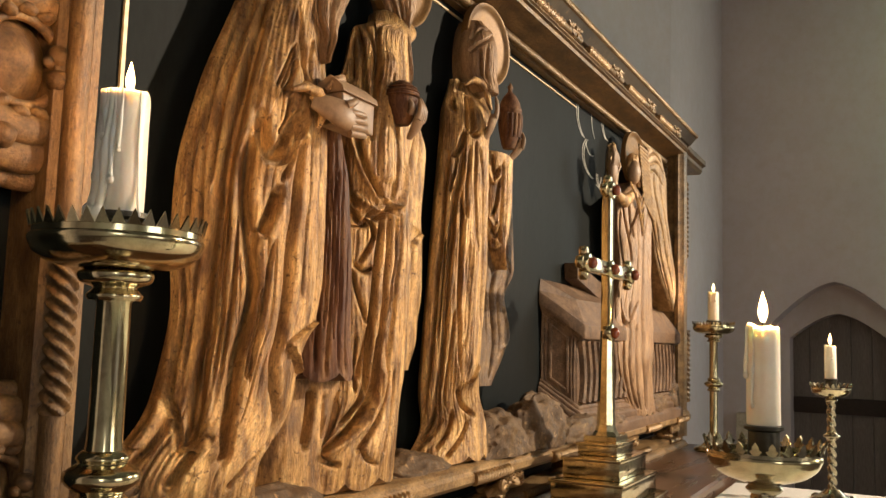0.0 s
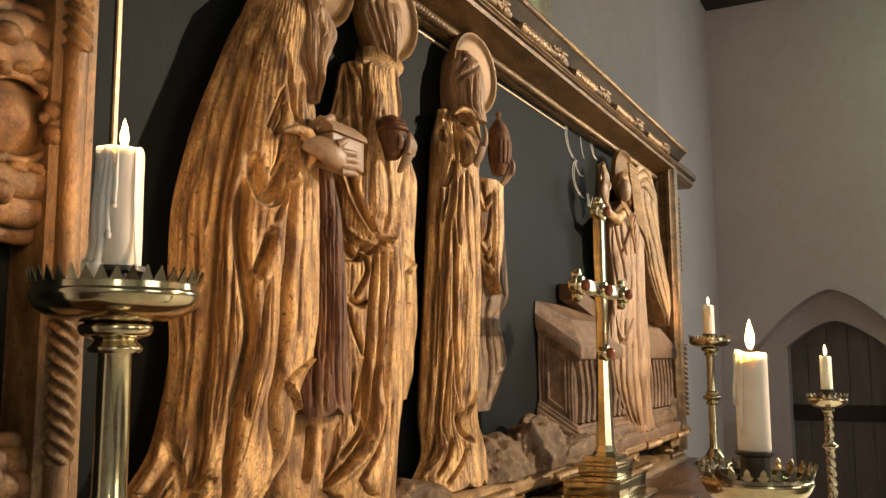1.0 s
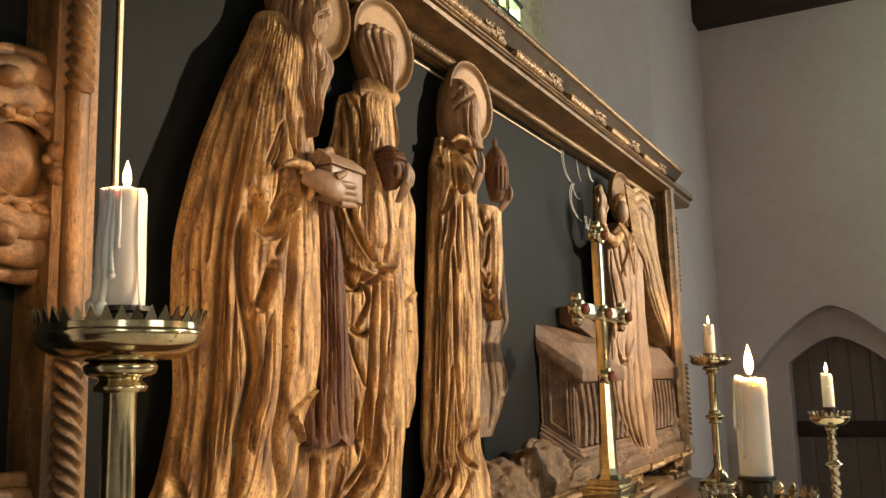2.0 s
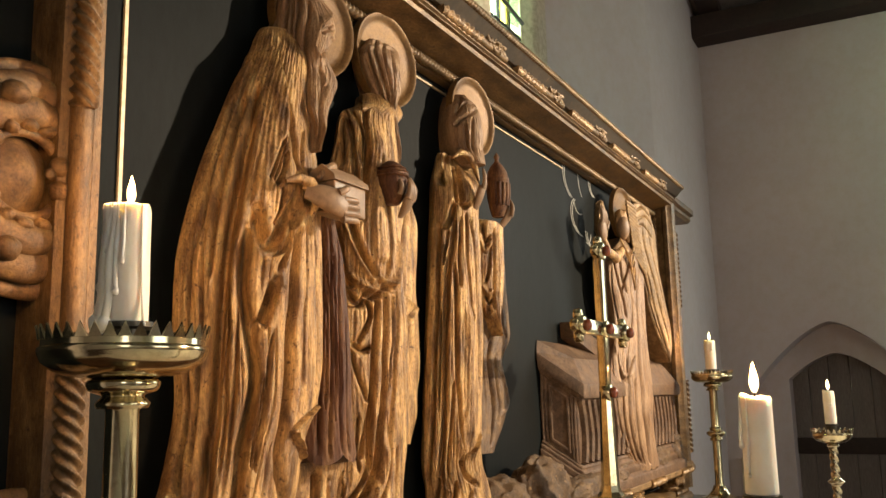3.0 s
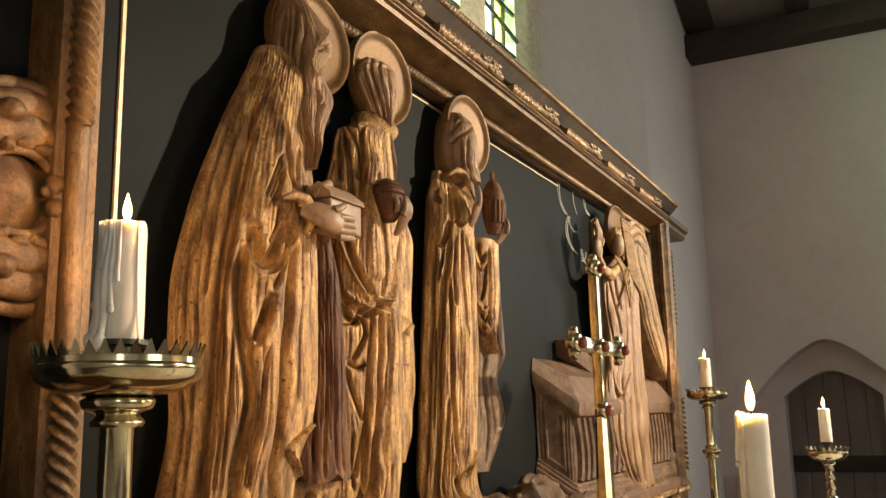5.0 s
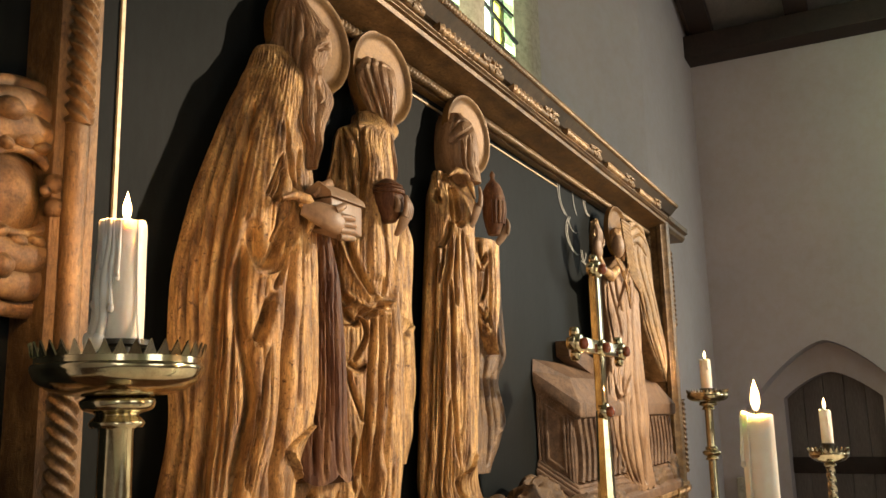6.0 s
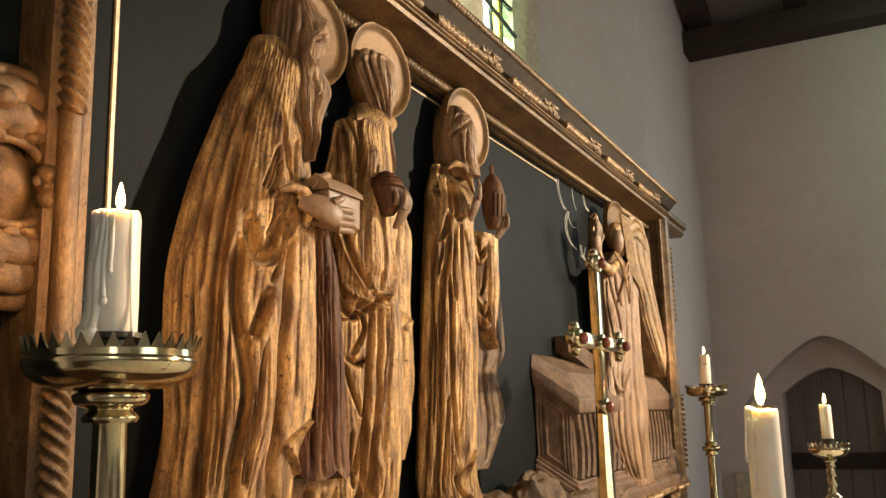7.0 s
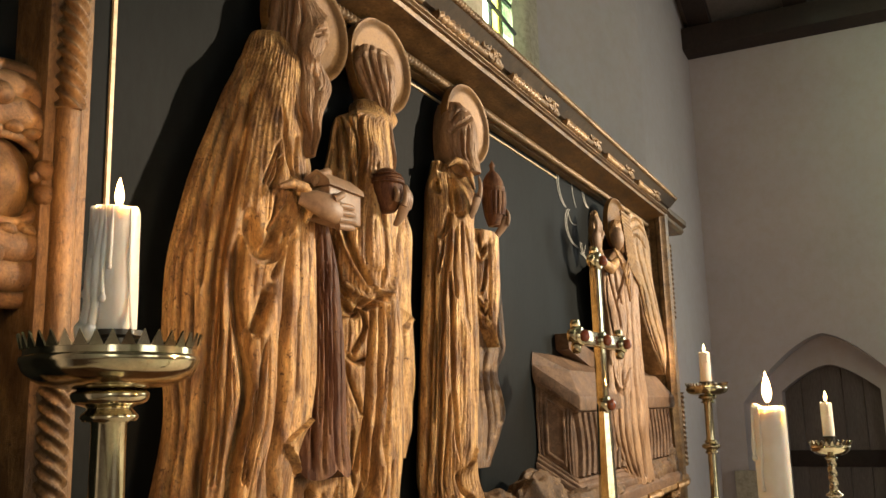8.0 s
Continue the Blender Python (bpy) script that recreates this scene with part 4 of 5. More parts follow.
T1_FOLDS = [
    fold(5.52, -21, -0.27, 1.540, -0.27, 1.502, -0.28, 1.464),
    fold(5.52, -21, 0.12, 1.531, 0.10, 1.491, 0.04, 1.453),
    fold(2.4, -9.6, -0.11, 1.532, -0.05, 1.470),
]
S2_FORM = [(1.562, 1.5, 1.653, 0.035, 0.015), (1.607, 1.5, 1.678, 0.035, 0.015), (1.652, 1.5, 1.684, 0.035, 0.015), (1.696, 1.5, 1.695, 0.035, 0.015), (1.741, 1.5, 1.695, 0.035, 0.015), (1.786, 1.5, 1.691, 0.035, 0.015), (1.83, 1.5, 1.684, 0.035, 0.015), (1.875, 1.5, 1.688, 0.035, 0.015), (1.919, 1.5, 1.693, 0.035, 0.015), (1.964, 1.5, 1.693, 0.035, 0.015), (2.009, 1.5, 1.66, 0.035, 0.015)]
S2_FOLDS = [
    fold(3.2, -14.4, 0.27, 1.992, 0.07, 1.927, 0.07, 1.815),
    fold(2.4, -9.6, 0.34, 1.975, 0.23, 1.899, 0.21, 1.817),
    fold(4.6, -16.8, -0.10, 1.794, 0.08, 1.776, 0.47, 1.800),
    fold(3.2, -14.4, 0.18, 1.767, 0.21, 1.677, 0.13, 1.600),
    lap(7, 6, 0.63, 1.802, 0.17, 1.812, 0.00, 1.834),
]
H2_FORM = [(2.03, 1.517, 1.529, 0.01, 0.078), (2.059, 1.524, 1.545, 0.012, 0.074), (2.088, 1.518, 1.547, 0.013, 0.07), (2.117, 1.514, 1.544, 0.017, 0.064), (2.146, 1.516, 1.548, 0.023, 0.056), (2.175, 1.501, 1.567, 0.031, 0.051), (2.204, 1.483, 1.569, 0.038, 0.047), (2.233, 1.477, 1.58, 0.034, 0.045), (2.262, 1.499, 1.593, 0.016, 0.046)]
H2_FOLDS = [
    fold(3, -7, -0.84, 2.243, -0.83, 2.194, -0.79, 2.124, -0.76, 2.074),
    fold(3, -7, -0.64, 2.261, -0.57, 2.203, -0.46, 2.140),
    fold(2.5, -6, -0.32, 2.262, -0.36, 2.196, -0.21, 2.140),
    fold(2.5, -6, 0.00, 2.260, -0.08, 2.195, -0.11, 2.146),
    fold(4, 5, -0.89, 2.227, -0.56, 2.246, 0.13, 2.257),
    fold(3, -6, -0.95, 2.218, -0.93, 2.178, -0.97, 2.119),
]
F3_FORM = [(1.395, 1.673, 1.917, 0.083, 0.021), (1.456, 1.708, 1.905, 0.069, 0.027), (1.517, 1.697, 1.873, 0.062, 0.03), (1.578, 1.701, 1.871, 0.063, 0.03), (1.638, 1.707, 1.879, 0.063, 0.03), (1.699, 1.713, 1.886, 0.063, 0.03), (1.76, 1.721, 1.89, 0.064, 0.03), (1.821, 1.729, 1.885, 0.064, 0.03), (1.882, 1.737, 1.882, 0.065, 0.03), (1.942, 1.747, 1.875, 0.065, 0.03), (2.003, 1.756, 1.876, 0.062, 0.03), (2.064, 1.757, 1.908, 0.055, 0.03), (2.125, 1.779, 1.957, 0.02, 0.03)]
F3_FOLDS = [
    fold(7, 7, -0.81, 2.103, -0.68, 2.125, -0.47, 2.125, -0.18, 2.125, 0.18, 2.121),
    fold(6, 6, -0.60, 2.125, -0.32, 2.125, -0.04, 2.125, 0.38, 2.114),
    fold(3.2, -12, -0.68, 2.105, -0.55, 2.125, -0.33, 2.125),
    fold(5.52, -18.9, -0.84, 2.079, -0.88, 2.066, -0.79, 2.057),
    fold(4.6, -16.8, -0.38, 2.096, -0.41, 2.054, -0.38, 2.017),
    fold(3.2, -14.4, -0.51, 2.092, -0.54, 2.041, -0.51, 2.017),
    fold(4.6, -18.9, -0.58, 2.015, -0.66, 1.982, -0.79, 1.966),
    fold(4.6, -18.9, -0.43, 2.019, -0.35, 2.010, -0.19, 2.019),
    fold(4.6, -16.8, -0.58, 1.977, -0.62, 1.926, -0.67, 1.893, -0.68, 1.827, -0.68, 1.741, -0.66, 1.657, -0.67, 1.556, -0.73, 1.486),
    fold(3.68, -14.7, -0.90, 1.973, -0.88, 1.904, -0.85, 1.827, -0.86, 1.741, -0.85, 1.637, -0.88, 1.556, -0.96, 1.486),
    fold(3.68, -14.7, -0.56, 1.893, -0.49, 1.827, -0.47, 1.761, -0.42, 1.677, -0.35, 1.615, -0.30, 1.554),
    fold(2.4, -10.8, -0.43, 1.984, -0.46, 1.915, -0.41, 1.849),
    fold(2.4, -10.8, -0.29, 1.997, -0.28, 1.927, -0.18, 1.851, -0.08, 1.785),
    fold(3.2, -14.4, -0.17, 1.986, -0.03, 1.931, 0.05, 1.852, 0.09, 1.765, 0.18, 1.657),
    fold(2.4, -9.6, -0.70, 1.960, -0.74, 1.926, -0.78, 1.893),
    lap(7, 5, -0.83, 1.971, -0.72, 1.904, -0.63, 1.937),
    fold(2.4, -10.8, -0.49, 1.668, -0.52, 1.594, -0.59, 1.496),
    fold(2.4, -9.6, -0.79, 1.805, -0.76, 1.719, -0.76, 1.616),
    lap(9, 8, 0.20, 1.571, -0.05, 1.540, -0.29, 1.541, -0.34, 1.574),
    fold(9, 8, -0.22, 1.807, -0.17, 1.677, -0.11, 1.563),
    fold(4.6, -16.8, -0.32, 1.527, -0.26, 1.496, -0.04, 1.477),
    fold(3.68, -14.7, -0.76, 1.496, -0.82, 1.470, -0.95, 1.439),
    fold(3.68, -14.7, -0.48, 1.486, -0.59, 1.446, -0.68, 1.417),
    fold(6, 8, -0.59, 1.476, -0.72, 1.446, -0.88, 1.421),
    fold(3.2, -14.4, -0.20, 1.468, -0.36, 1.435, -0.52, 1.406),
]
S3_FORM = [(1.765, 1.958, 1.97, 0.029, 0.05), (1.799, 1.938, 1.96, 0.03, 0.05), (1.834, 1.925, 1.986, 0.03, 0.05), (1.868, 1.916, 2.001, 0.03, 0.05), (1.903, 1.911, 2.009, 0.03, 0.05), (1.937, 1.905, 2.012, 0.03, 0.05), (1.972, 1.901, 2.014, 0.03, 0.05), (2.006, 1.897, 2.016, 0.03, 0.05)]
S3_FOLDS = [
    fold(4, 8, -0.88, 2.006, -0.77, 1.959, -0.63, 1.941, -0.37, 1.961),
    fold(3.68, -14.7, -0.67, 1.995, -0.61, 1.959, -0.38, 1.973),
    fold(3.68, -14.7, -0.38, 1.949, -0.55, 1.901, -0.74, 1.877),
    fold(4, 8, -0.88, 1.871, -0.68, 1.851, -0.47, 1.860),
    fold(3.2, -14.4, -0.88, 1.848, -0.68, 1.833, -0.45, 1.842),
    fold(4, 7, -0.96, 1.819, -0.78, 1.807, -0.44, 1.819),
    fold(3.2, -15.6, -0.19, 1.987, -0.26, 1.902, -0.44, 1.819),
    fold(2.4, -10.8, 0.04, 1.990, -0.02, 1.892, -0.12, 1.831),
]
B3_FORM = [(1.526, 1.87, 1.991, 0.04, 0.015), (1.574, 1.87, 2.046, 0.04, 0.015), (1.622, 1.87, 2.086, 0.04, 0.015), (1.671, 1.87, 2.075, 0.04, 0.015), (1.719, 1.87, 2.06, 0.04, 0.015), (1.767, 1.87, 2.11, 0.04, 0.015), (1.815, 1.87, 2.109, 0.04, 0.015), (1.864, 1.87, 2.101, 0.04, 0.015), (1.912, 1.87, 2.097, 0.04, 0.015), (1.96, 1.87, 2.093, 0.04, 0.015), (2.009, 1.87, 2.089, 0.04, 0.015)]
B3_FOLDS = [
    fold(3.2, -14.4, -0.12, 1.762, -0.12, 1.657, 0.03, 1.542),
    fold(2.4, -10.8, 0.23, 1.877, 0.18, 1.802, 0.33, 1.767),
    fold(2.4, -12, 0.12, 1.727, 0.05, 1.656, 0.16, 1.585),
    fold(4, 6, 0.25, 1.692, 0.40, 1.631, 0.23, 1.602),
]
H3_FORM = [(2.105, 1.82, 1.86, 0.03, 0.075), (2.14, 1.806, 1.872, 0.05, 0.05), (2.19, 1.803, 1.883, 0.055, 0.042), (2.235, 1.815, 1.88, 0.045, 0.04), (2.262, 1.835, 1.865, 0.018, 0.042)]
H3_FOLDS = [
    fold(3, -7, -0.84, 2.212, -0.48, 2.237, 0.05, 2.236),
    fold(3, -7, -0.85, 2.186, -0.55, 2.203, 0.18, 2.231),
    fold(3, -7, -0.57, 2.190, -0.61, 2.132),
    fold(3, -7, -0.33, 2.198, -0.46, 2.126),
    fold(3, -6, -0.61, 2.254, -0.78, 2.217),
]
AN_FORM = [(1.405, 2.878, 3.147, 0.032, 0.078), (1.485, 2.781, 3.132, 0.032, 0.077), (1.565, 2.714, 3.126, 0.033, 0.077), (1.645, 2.707, 3.148, 0.033, 0.077), (1.725, 2.733, 3.124, 0.033, 0.076), (1.805, 2.775, 3.101, 0.034, 0.076), (1.885, 2.788, 3.085, 0.034, 0.075), (1.965, 2.766, 3.096, 0.032, 0.073), (2.045, 2.789, 3.103, 0.03, 0.07), (2.125, 2.95, 3.06, 0.012, 0.061)]
AN_FOLDS = [
    fold(4.6, -14.7, 0.48, 2.076, 0.05, 1.919, -0.03, 1.779, 0.02, 1.643, 0.06, 1.508, -0.12, 1.425),
    fold(7, 8, 0.58, 2.040, 0.25, 1.853, 0.19, 1.677, 0.20, 1.524),
    fold(3.2, -12, -0.84, 2.065, -0.56, 1.943, -0.50, 1.860),
    fold(3.2, -14.4, -0.53, 2.071, -0.43, 1.977, -0.32, 1.937),
    lap(8, 7, -0.06, 2.083, -0.29, 1.999, -0.50, 1.943),
    fold(3.2, -12, -0.99, 1.741, -0.77, 1.614, -0.74, 1.459),
    fold(3.2, -12, -0.79, 1.757, -0.53, 1.645, -0.63, 1.441),
    fold(3.2, -12, -0.42, 1.742, -0.35, 1.613, -0.47, 1.430),
    fold(3.2, -13.2, -0.67, 1.708, -0.46, 1.674, -0.18, 1.744),
    fold(4, 6, -0.86, 1.773, -0.53, 1.692, -0.29, 1.694),
    fold(3.2, -12, -0.12, 2.020, -0.16, 1.916, -0.32, 1.811),
    fold(3.2, -12, -0.84, 2.008, -0.93, 1.907, -0.77, 1.824),
    fold(2.4, -9.6, -0.20, 1.677, -0.18, 1.546, -0.34, 1.428),
]
WG_FORM = [(1.74, 3.356, 3.368, 0.016, 0.085), (1.804, 3.289, 3.43, 0.016, 0.085), (1.867, 3.206, 3.431, 0.017, 0.085), (1.931, 3.148, 3.39, 0.017, 0.085), (1.995, 3.123, 3.349, 0.017, 0.085), (2.059, 3.063, 3.313, 0.017, 0.085), (2.123, 3.016, 3.302, 0.017, 0.085), (2.186, 3.015, 3.291, 0.018, 0.085), (2.25, 3.047, 3.218, 0.018, 0.085)]
WG_FOLDS = [
    fold(3, -8, -0.66, 2.148, -0.55, 2.045, -0.47, 1.904, -0.48, 1.776),
    fold(3, -8, -0.33, 2.173, -0.16, 2.034, -0.07, 1.909, 0.05, 1.796),
    fold(3, -8, -0.03, 2.184, 0.20, 2.077, 0.32, 1.951),
    fold(3, -7, -0.78, 2.184, -0.12, 2.218, 0.38, 2.196),
    fold(3, -7, -0.90, 2.145, -0.32, 2.184, 0.23, 2.154),
    fold(3, -7, -0.76, 2.224, -0.28, 2.242, 0.27, 2.228),
    fold(3, -8, -0.96, 2.043, -0.77, 1.920, -0.72, 1.813),
]


def fingers(bm, base, way, spread, n=4, length=0.035, r=0.0055):
    """A row of slender fingers lying against a held thing."""
    w, s = Vector(way).normalized(), Vector(spread)
    for k in range(n):
        p = Vector(base) + s * (k - (n - 1) / 2)
        L = length * (1 - 0.09 * abs(k - 1.2))
        sweep([p + w * (L * q / 5) + Vector((0, -0.004 * math.sin(q * 0.6), 0)) for q in range(6)], [r, r, r * 0.95, r * 0.9, r * 0.75, r * 0.35], 8, 1.0, bm)
    return bm


def jar_bm(c, r, h, knob=True):
    prof = [(0, 0), (r * 0.5, 0), (r * 0.62, h * 0.05), (r * 0.78, h * 0.14), (r * 0.95, h * 0.3), (r, h * 0.42), (r * 0.96, h * 0.52), (r * 1.04, h * 0.54), (r * 1.04, h * 0.58), (r * 0.95, h * 0.60), (r * 0.85, h * 0.68), (r * 0.55, h * 0.78), (r * 0.22, h * 0.84)]
    prof += [(r * 0.16, h * 0.88), (r * 0.26, h * 0.92), (r * 0.14, h * 0.96), (0, h)] if knob else [(0, h * 0.85)]
    return lathe(prof, 24, c)


# ---------- carved figures ----------
st = Carving()
st.add(carve(F1_FORM, F1_FOLDS + pleats(F1_FORM, 30, 21, width=1.7, height=-3.6), 300, 560, seed=0.3, hem=0.012), GILT)
st.add(carve(H1_FORM, H1_FOLDS + pleats(H1_FORM, 10, 24, -0.9, 0.4, 1.2, -1.4), 120, 200, seed=1.1), VEIL)
st.add(carve(G2_FORM, G2_FOLDS, 110, 260, seed=4.3, hem=0.014), PURPLE)
st.add(carve(T1_FORM, T1_FOLDS, 90, 110, seed=4.9), GILT)
st.bm(halo_bm((1.338, -0.040, 2.228), 0.089, radians(-9)), HALO)
bm = sweep([(1.192, -0.138, 1.916), (1.206, -0.152, 1.911), (1.222, -0.162, 1.905), (1.238, -0.165, 1.901), (1.248, -0.166, 1.899)], [0.010, 0.0165, 0.0195, 0.0185, 0.013], 16, 0.5)
fingers(bm, (1.236, -0.168, 1.895), (1, 0.03, 0.08), (0.0, -0.0005, 0.0090), 4, 0.046, 0.0052)
fingers(bm, (1.226, -0.168, 1.916), (0.8, 0.02, 0.45), (0, 0, 0.004), 1, 0.030, 0.0056)
st.bm(bm, FLESH)
bm = box(1.226, 1.304, -0.161, -0.122, 1.893, 1.936, 0.003)
prism([(-0.164, 1.9365), (-0.162, 1.944), (-0.142, 1.960), (-0.122, 1.950), (-0.120, 1.9365)], 1.223, 1.308, "x", bm)
st.bm(bm, FLESH)
st.bm(sweep([(1.214, -0.140, 1.936), (1.230, -0.144, 1.953), (1.252, -0.140, 1.963), (1.275, -0.130, 1.960)], [0.004, 0.006, 0.006, 0.003], 12), VEIL)
bm = sweep([(1.160, -0.130, 1.924), (1.178, -0.138, 1.931), (1.198, -0.142, 1.928), (1.212, -0.142, 1.918)], [0.003, 0.007, 0.008, 0.006], 12)
sweep([(1.190, -0.136, 1.922), (1.202, -0.144, 1.914), (1.208, -0.144, 1.900), (1.206, -0.138, 1.884)], [0.003, 0.006, 0.006, 0.003], 12, 1.0, bm)
st.bm(bm, GILT)
st.finish("statue", "gilded carved wooden figure in a long cloak holding a casket").name = "cloaked_statue"

st = Carving()
st.add(carve(F2_FORM, F2_FOLDS + pleats(F2_FORM, 20, 22, width=1.6, height=-3.2), 270, 540, seed=2.3, hem=0.014), GILT)
st.add(carve(S2_FORM, S2_FOLDS, 90, 260, seed=4.3), GILT)
st.add(carve(H2_FORM, H2_FOLDS + pleats(H2_FORM, 8, 25, -0.9, 0.6, 1.2, -1.4), 100, 150, seed=3.1), VEIL)
st.bm(halo_bm((1.556, -0.040, 2.240), 0.087, radians(-7)), HALO)
bm = jar_bm((1.458, -0.112, 1.950), 0.027, 0.085, False)
for z, r_ in ((1.994, 0.0285), (2.001, 0.0275), (2.008, 0.0235)):
    lathe([(r_ - 0.002, -0.0016), (r_, -0.0016), (r_ + 0.0014, 0), (r_, 0.0016), (r_ - 0.002, 0.0016)], 24, (1.458, -0.112, z), bm)
st.bm(bm, PURPLE)
bm = sweep([(1.476, -0.118, 1.932), (1.472, -0.130, 1.944), (1.467, -0.139, 1.956), (1.465, -0.141, 1.964)], [0.008, 0.0135, 0.0150, 0.011], 14, 0.5)
fingers(bm, (1.464, -0.143, 1.955), (0.10, 0.0, 1), (0.0088, 0.002, 0.0), 4, 0.036, 0.0045)
fingers(bm, (1.446, -0.136, 1.962), (-0.2, 0.0, 1), (0.008, 0.0, 0.0), 1, 0.026, 0.0048)
st.bm(bm, FLESH)
st.finish("statue", "gilded carved wooden figure with bowed veiled head and small jar").name = "bowed_statue"

st = Carving()
st.add(carve(F3_FORM, F3_FOLDS + pleats(F3_FORM, 18, 23, width=1.5, height=-3.0), 230, 500, seed=5.3, hem=0.012), GILT)
st.add(carve(B3_FORM, B3_FOLDS + pleats(B3_FORM, 8, 29, width=1.5, height=-3), 110, 300, seed=5.9), WING)
st.add(carve(S3_FORM, S3_FOLDS, 100, 160, seed=6.6), GILT)
st.add(carve(H3_FORM, H3_FOLDS, 80, 100, seed=6.1), VEIL)
st.bm(halo_bm((1.902, -0.045, 2.230), 0.087, radians(-6)), HALO)
st.bm(sweep([(1.782, -0.062, 2.112), (1.796, -0.074, 2.124), (1.814, -0.082, 2.120), (1.834, -0.086, 2.100), (1.846, -0.088, 2.074)], [0.003, 0.007, 0.008, 0.006, 0.003], 12), GILT)
bm = jar_bm((1.912, -0.100, 2.008), 0.024, 0.140)
for k in range(7):
    a = 3.3 + k * 0.42
    sweep([(1.912 + 0.020 * math.cos(a), -0.100 + 0.020 * math.sin(a), 2.031), (1.912 + 0.0235 * math.cos(a), -0.100 + 0.0235 * math.sin(a), 2.056), (1.912 + 0.0235 * math.cos(a), -0.100 + 0.0235 * math.sin(a), 2.078)], 0.004, 6, 1.0, bm)
st.bm(bm, PURPLE)
bm = sweep([(1.926, -0.100, 1.992), (1.930, -0.110, 2.006), (1.932, -0.118, 2.022), (1.932, -0.120, 2.030)], [0.009, 0.012, 0.0135, 0.010], 14, 0.5)
fingers(bm, (1.934, -0.120, 2.012), (0.0, 0.05, 1), (0.006, 0.003, 0.0), 4, 0.034, 0.0042)
st.bm(bm, FLESH)
bm = sweep([(1.822, -0.088, 2.010), (1.820, -0.098, 2.026), (1.817, -0.106, 2.044), (1.815, -0.109, 2.056)], [0.009, 0.012, 0.0135, 0.010], 14, 0.5)
fingers(bm, (1.816, -0.112, 2.048), (-0.05, 0, 1), (0.007, 0.003, 0.0), 4, 0.042, 0.0046)
st.bm(bm, FLESH)
st.finish("statue", "gilded carved wooden figure with a tall covered jar").name = "slender_statue"

st = Carving()
st.add(carve(AN_FORM, AN_FOLDS + pleats(AN_FORM, 18, 31, width=1.8, height=-3.0), 150, 320, seed=7.3, hem=0.01), VEIL)
st.add(carve(WG_FORM, WG_FOLDS + pleats(WG_FORM, 10, 32), 100, 190, seed=8.1), LEDGE)
st.bm(halo_bm((2.990, -0.056, 2.207), 0.086, radians(-6)), HALO)
st.bm(blob((2.925, -0.080, 2.150), (0.024, 0.020, 0.038), None, 0.02, 1, 3), FLESH)
bm = blob((2.945, -0.070, 2.172), (0.034, 0.022, 0.044), None, 0.16, 4, 4)
sweep([(2.955, -0.072, 2.165), (2.975, -0.078, 2.140), (2.975, -0.080, 2.110)], [0.014, 0.013, 0.006], 10, 1.0, bm)
st.bm(bm, OAK)
bm = blob((2.688, -0.085, 2.108), (0.022, 0.013, 0.034), None, 0.05, 5, 3)
fingers(bm, (2.686, -0.090, 2.125), (-0.1, 0, 1), (0.0120, 0, 0), 4, 0.052, 0.0062)
fingers(bm, (2.710, -0.090, 2.112), (0.5, 0, 1), (0.01, 0, 0), 1, 0.036, 0.0062)
st.bm(bm, FLESH)
st.bm(blob((2.775, -0.055, 2.140), (0.028, 0.018, 0.068), None, 0.3, 8, 4), LEDGE)
st.bm(sweep([(2.698, -0.085, 2.085), (2.72, -0.09, 2.045), (2.78, -0.095, 2.035), (2.86, -0.095, 2.07)], [0.010, 0.014, 0.018, 0.014], 14, 0.7), GILT)
bm = bmesh.new()
for i in range(16):
    f = i / 15
    sweep([(2.93 + 0.06 * f, -0.092, 2.235 - 0.16 * f), (2.98 + 0.09 * f, -0.104, 2.222 - 0.20 * f), (3.03 + 0.13 * f, -0.098, 2.165 - 0.23 * f)], [0.005, 0.009, 0.003], 8, 0.6, bm)
st.bm(bm, LEDGE)
bm = bmesh.new()
for k in range(4):
    sweep([(2.82 + 0.02 * k, -0.098 - 0.003 * k, 2.10 - 0.012 * k), (2.87 + 0.012 * k, -0.112, 2.04 - 0.03 * k), (2.94, -0.106, 2.085 - 0.022 * k)], 0.003, 8, 1.0, bm)
st.bm(bm, GILT)
st.finish("statue", "gilded carved angel with raised hand, halo and long wing").name = "angel_statue"

# ---------- carved tomb, drawn in relief perspective: it climbs towards the board ----------
tomb = thing("carved_tomb", "brown carved wooden sarcophagus with panelled end and fluted front", "tomb")
TX, TY, LEAN = 2.416, -0.080, 0.84


def leaning(bm):
    for v in bm.verts:
        v.co.z += LEAN * (v.co.y - TY)
        if v.co.x < TX + 0.1:
            v.co.x -= 0.72 * (v.co.y - TY)
    return bm


def tomb_slab(d, z0, z1, name, label="", x1=3.47):
    bm = box(TX - d, x1, TY - d, -0.003, z0, z1, 0.003)
    return part(name, leaning(bm), STONEWOOD, tomb, label)


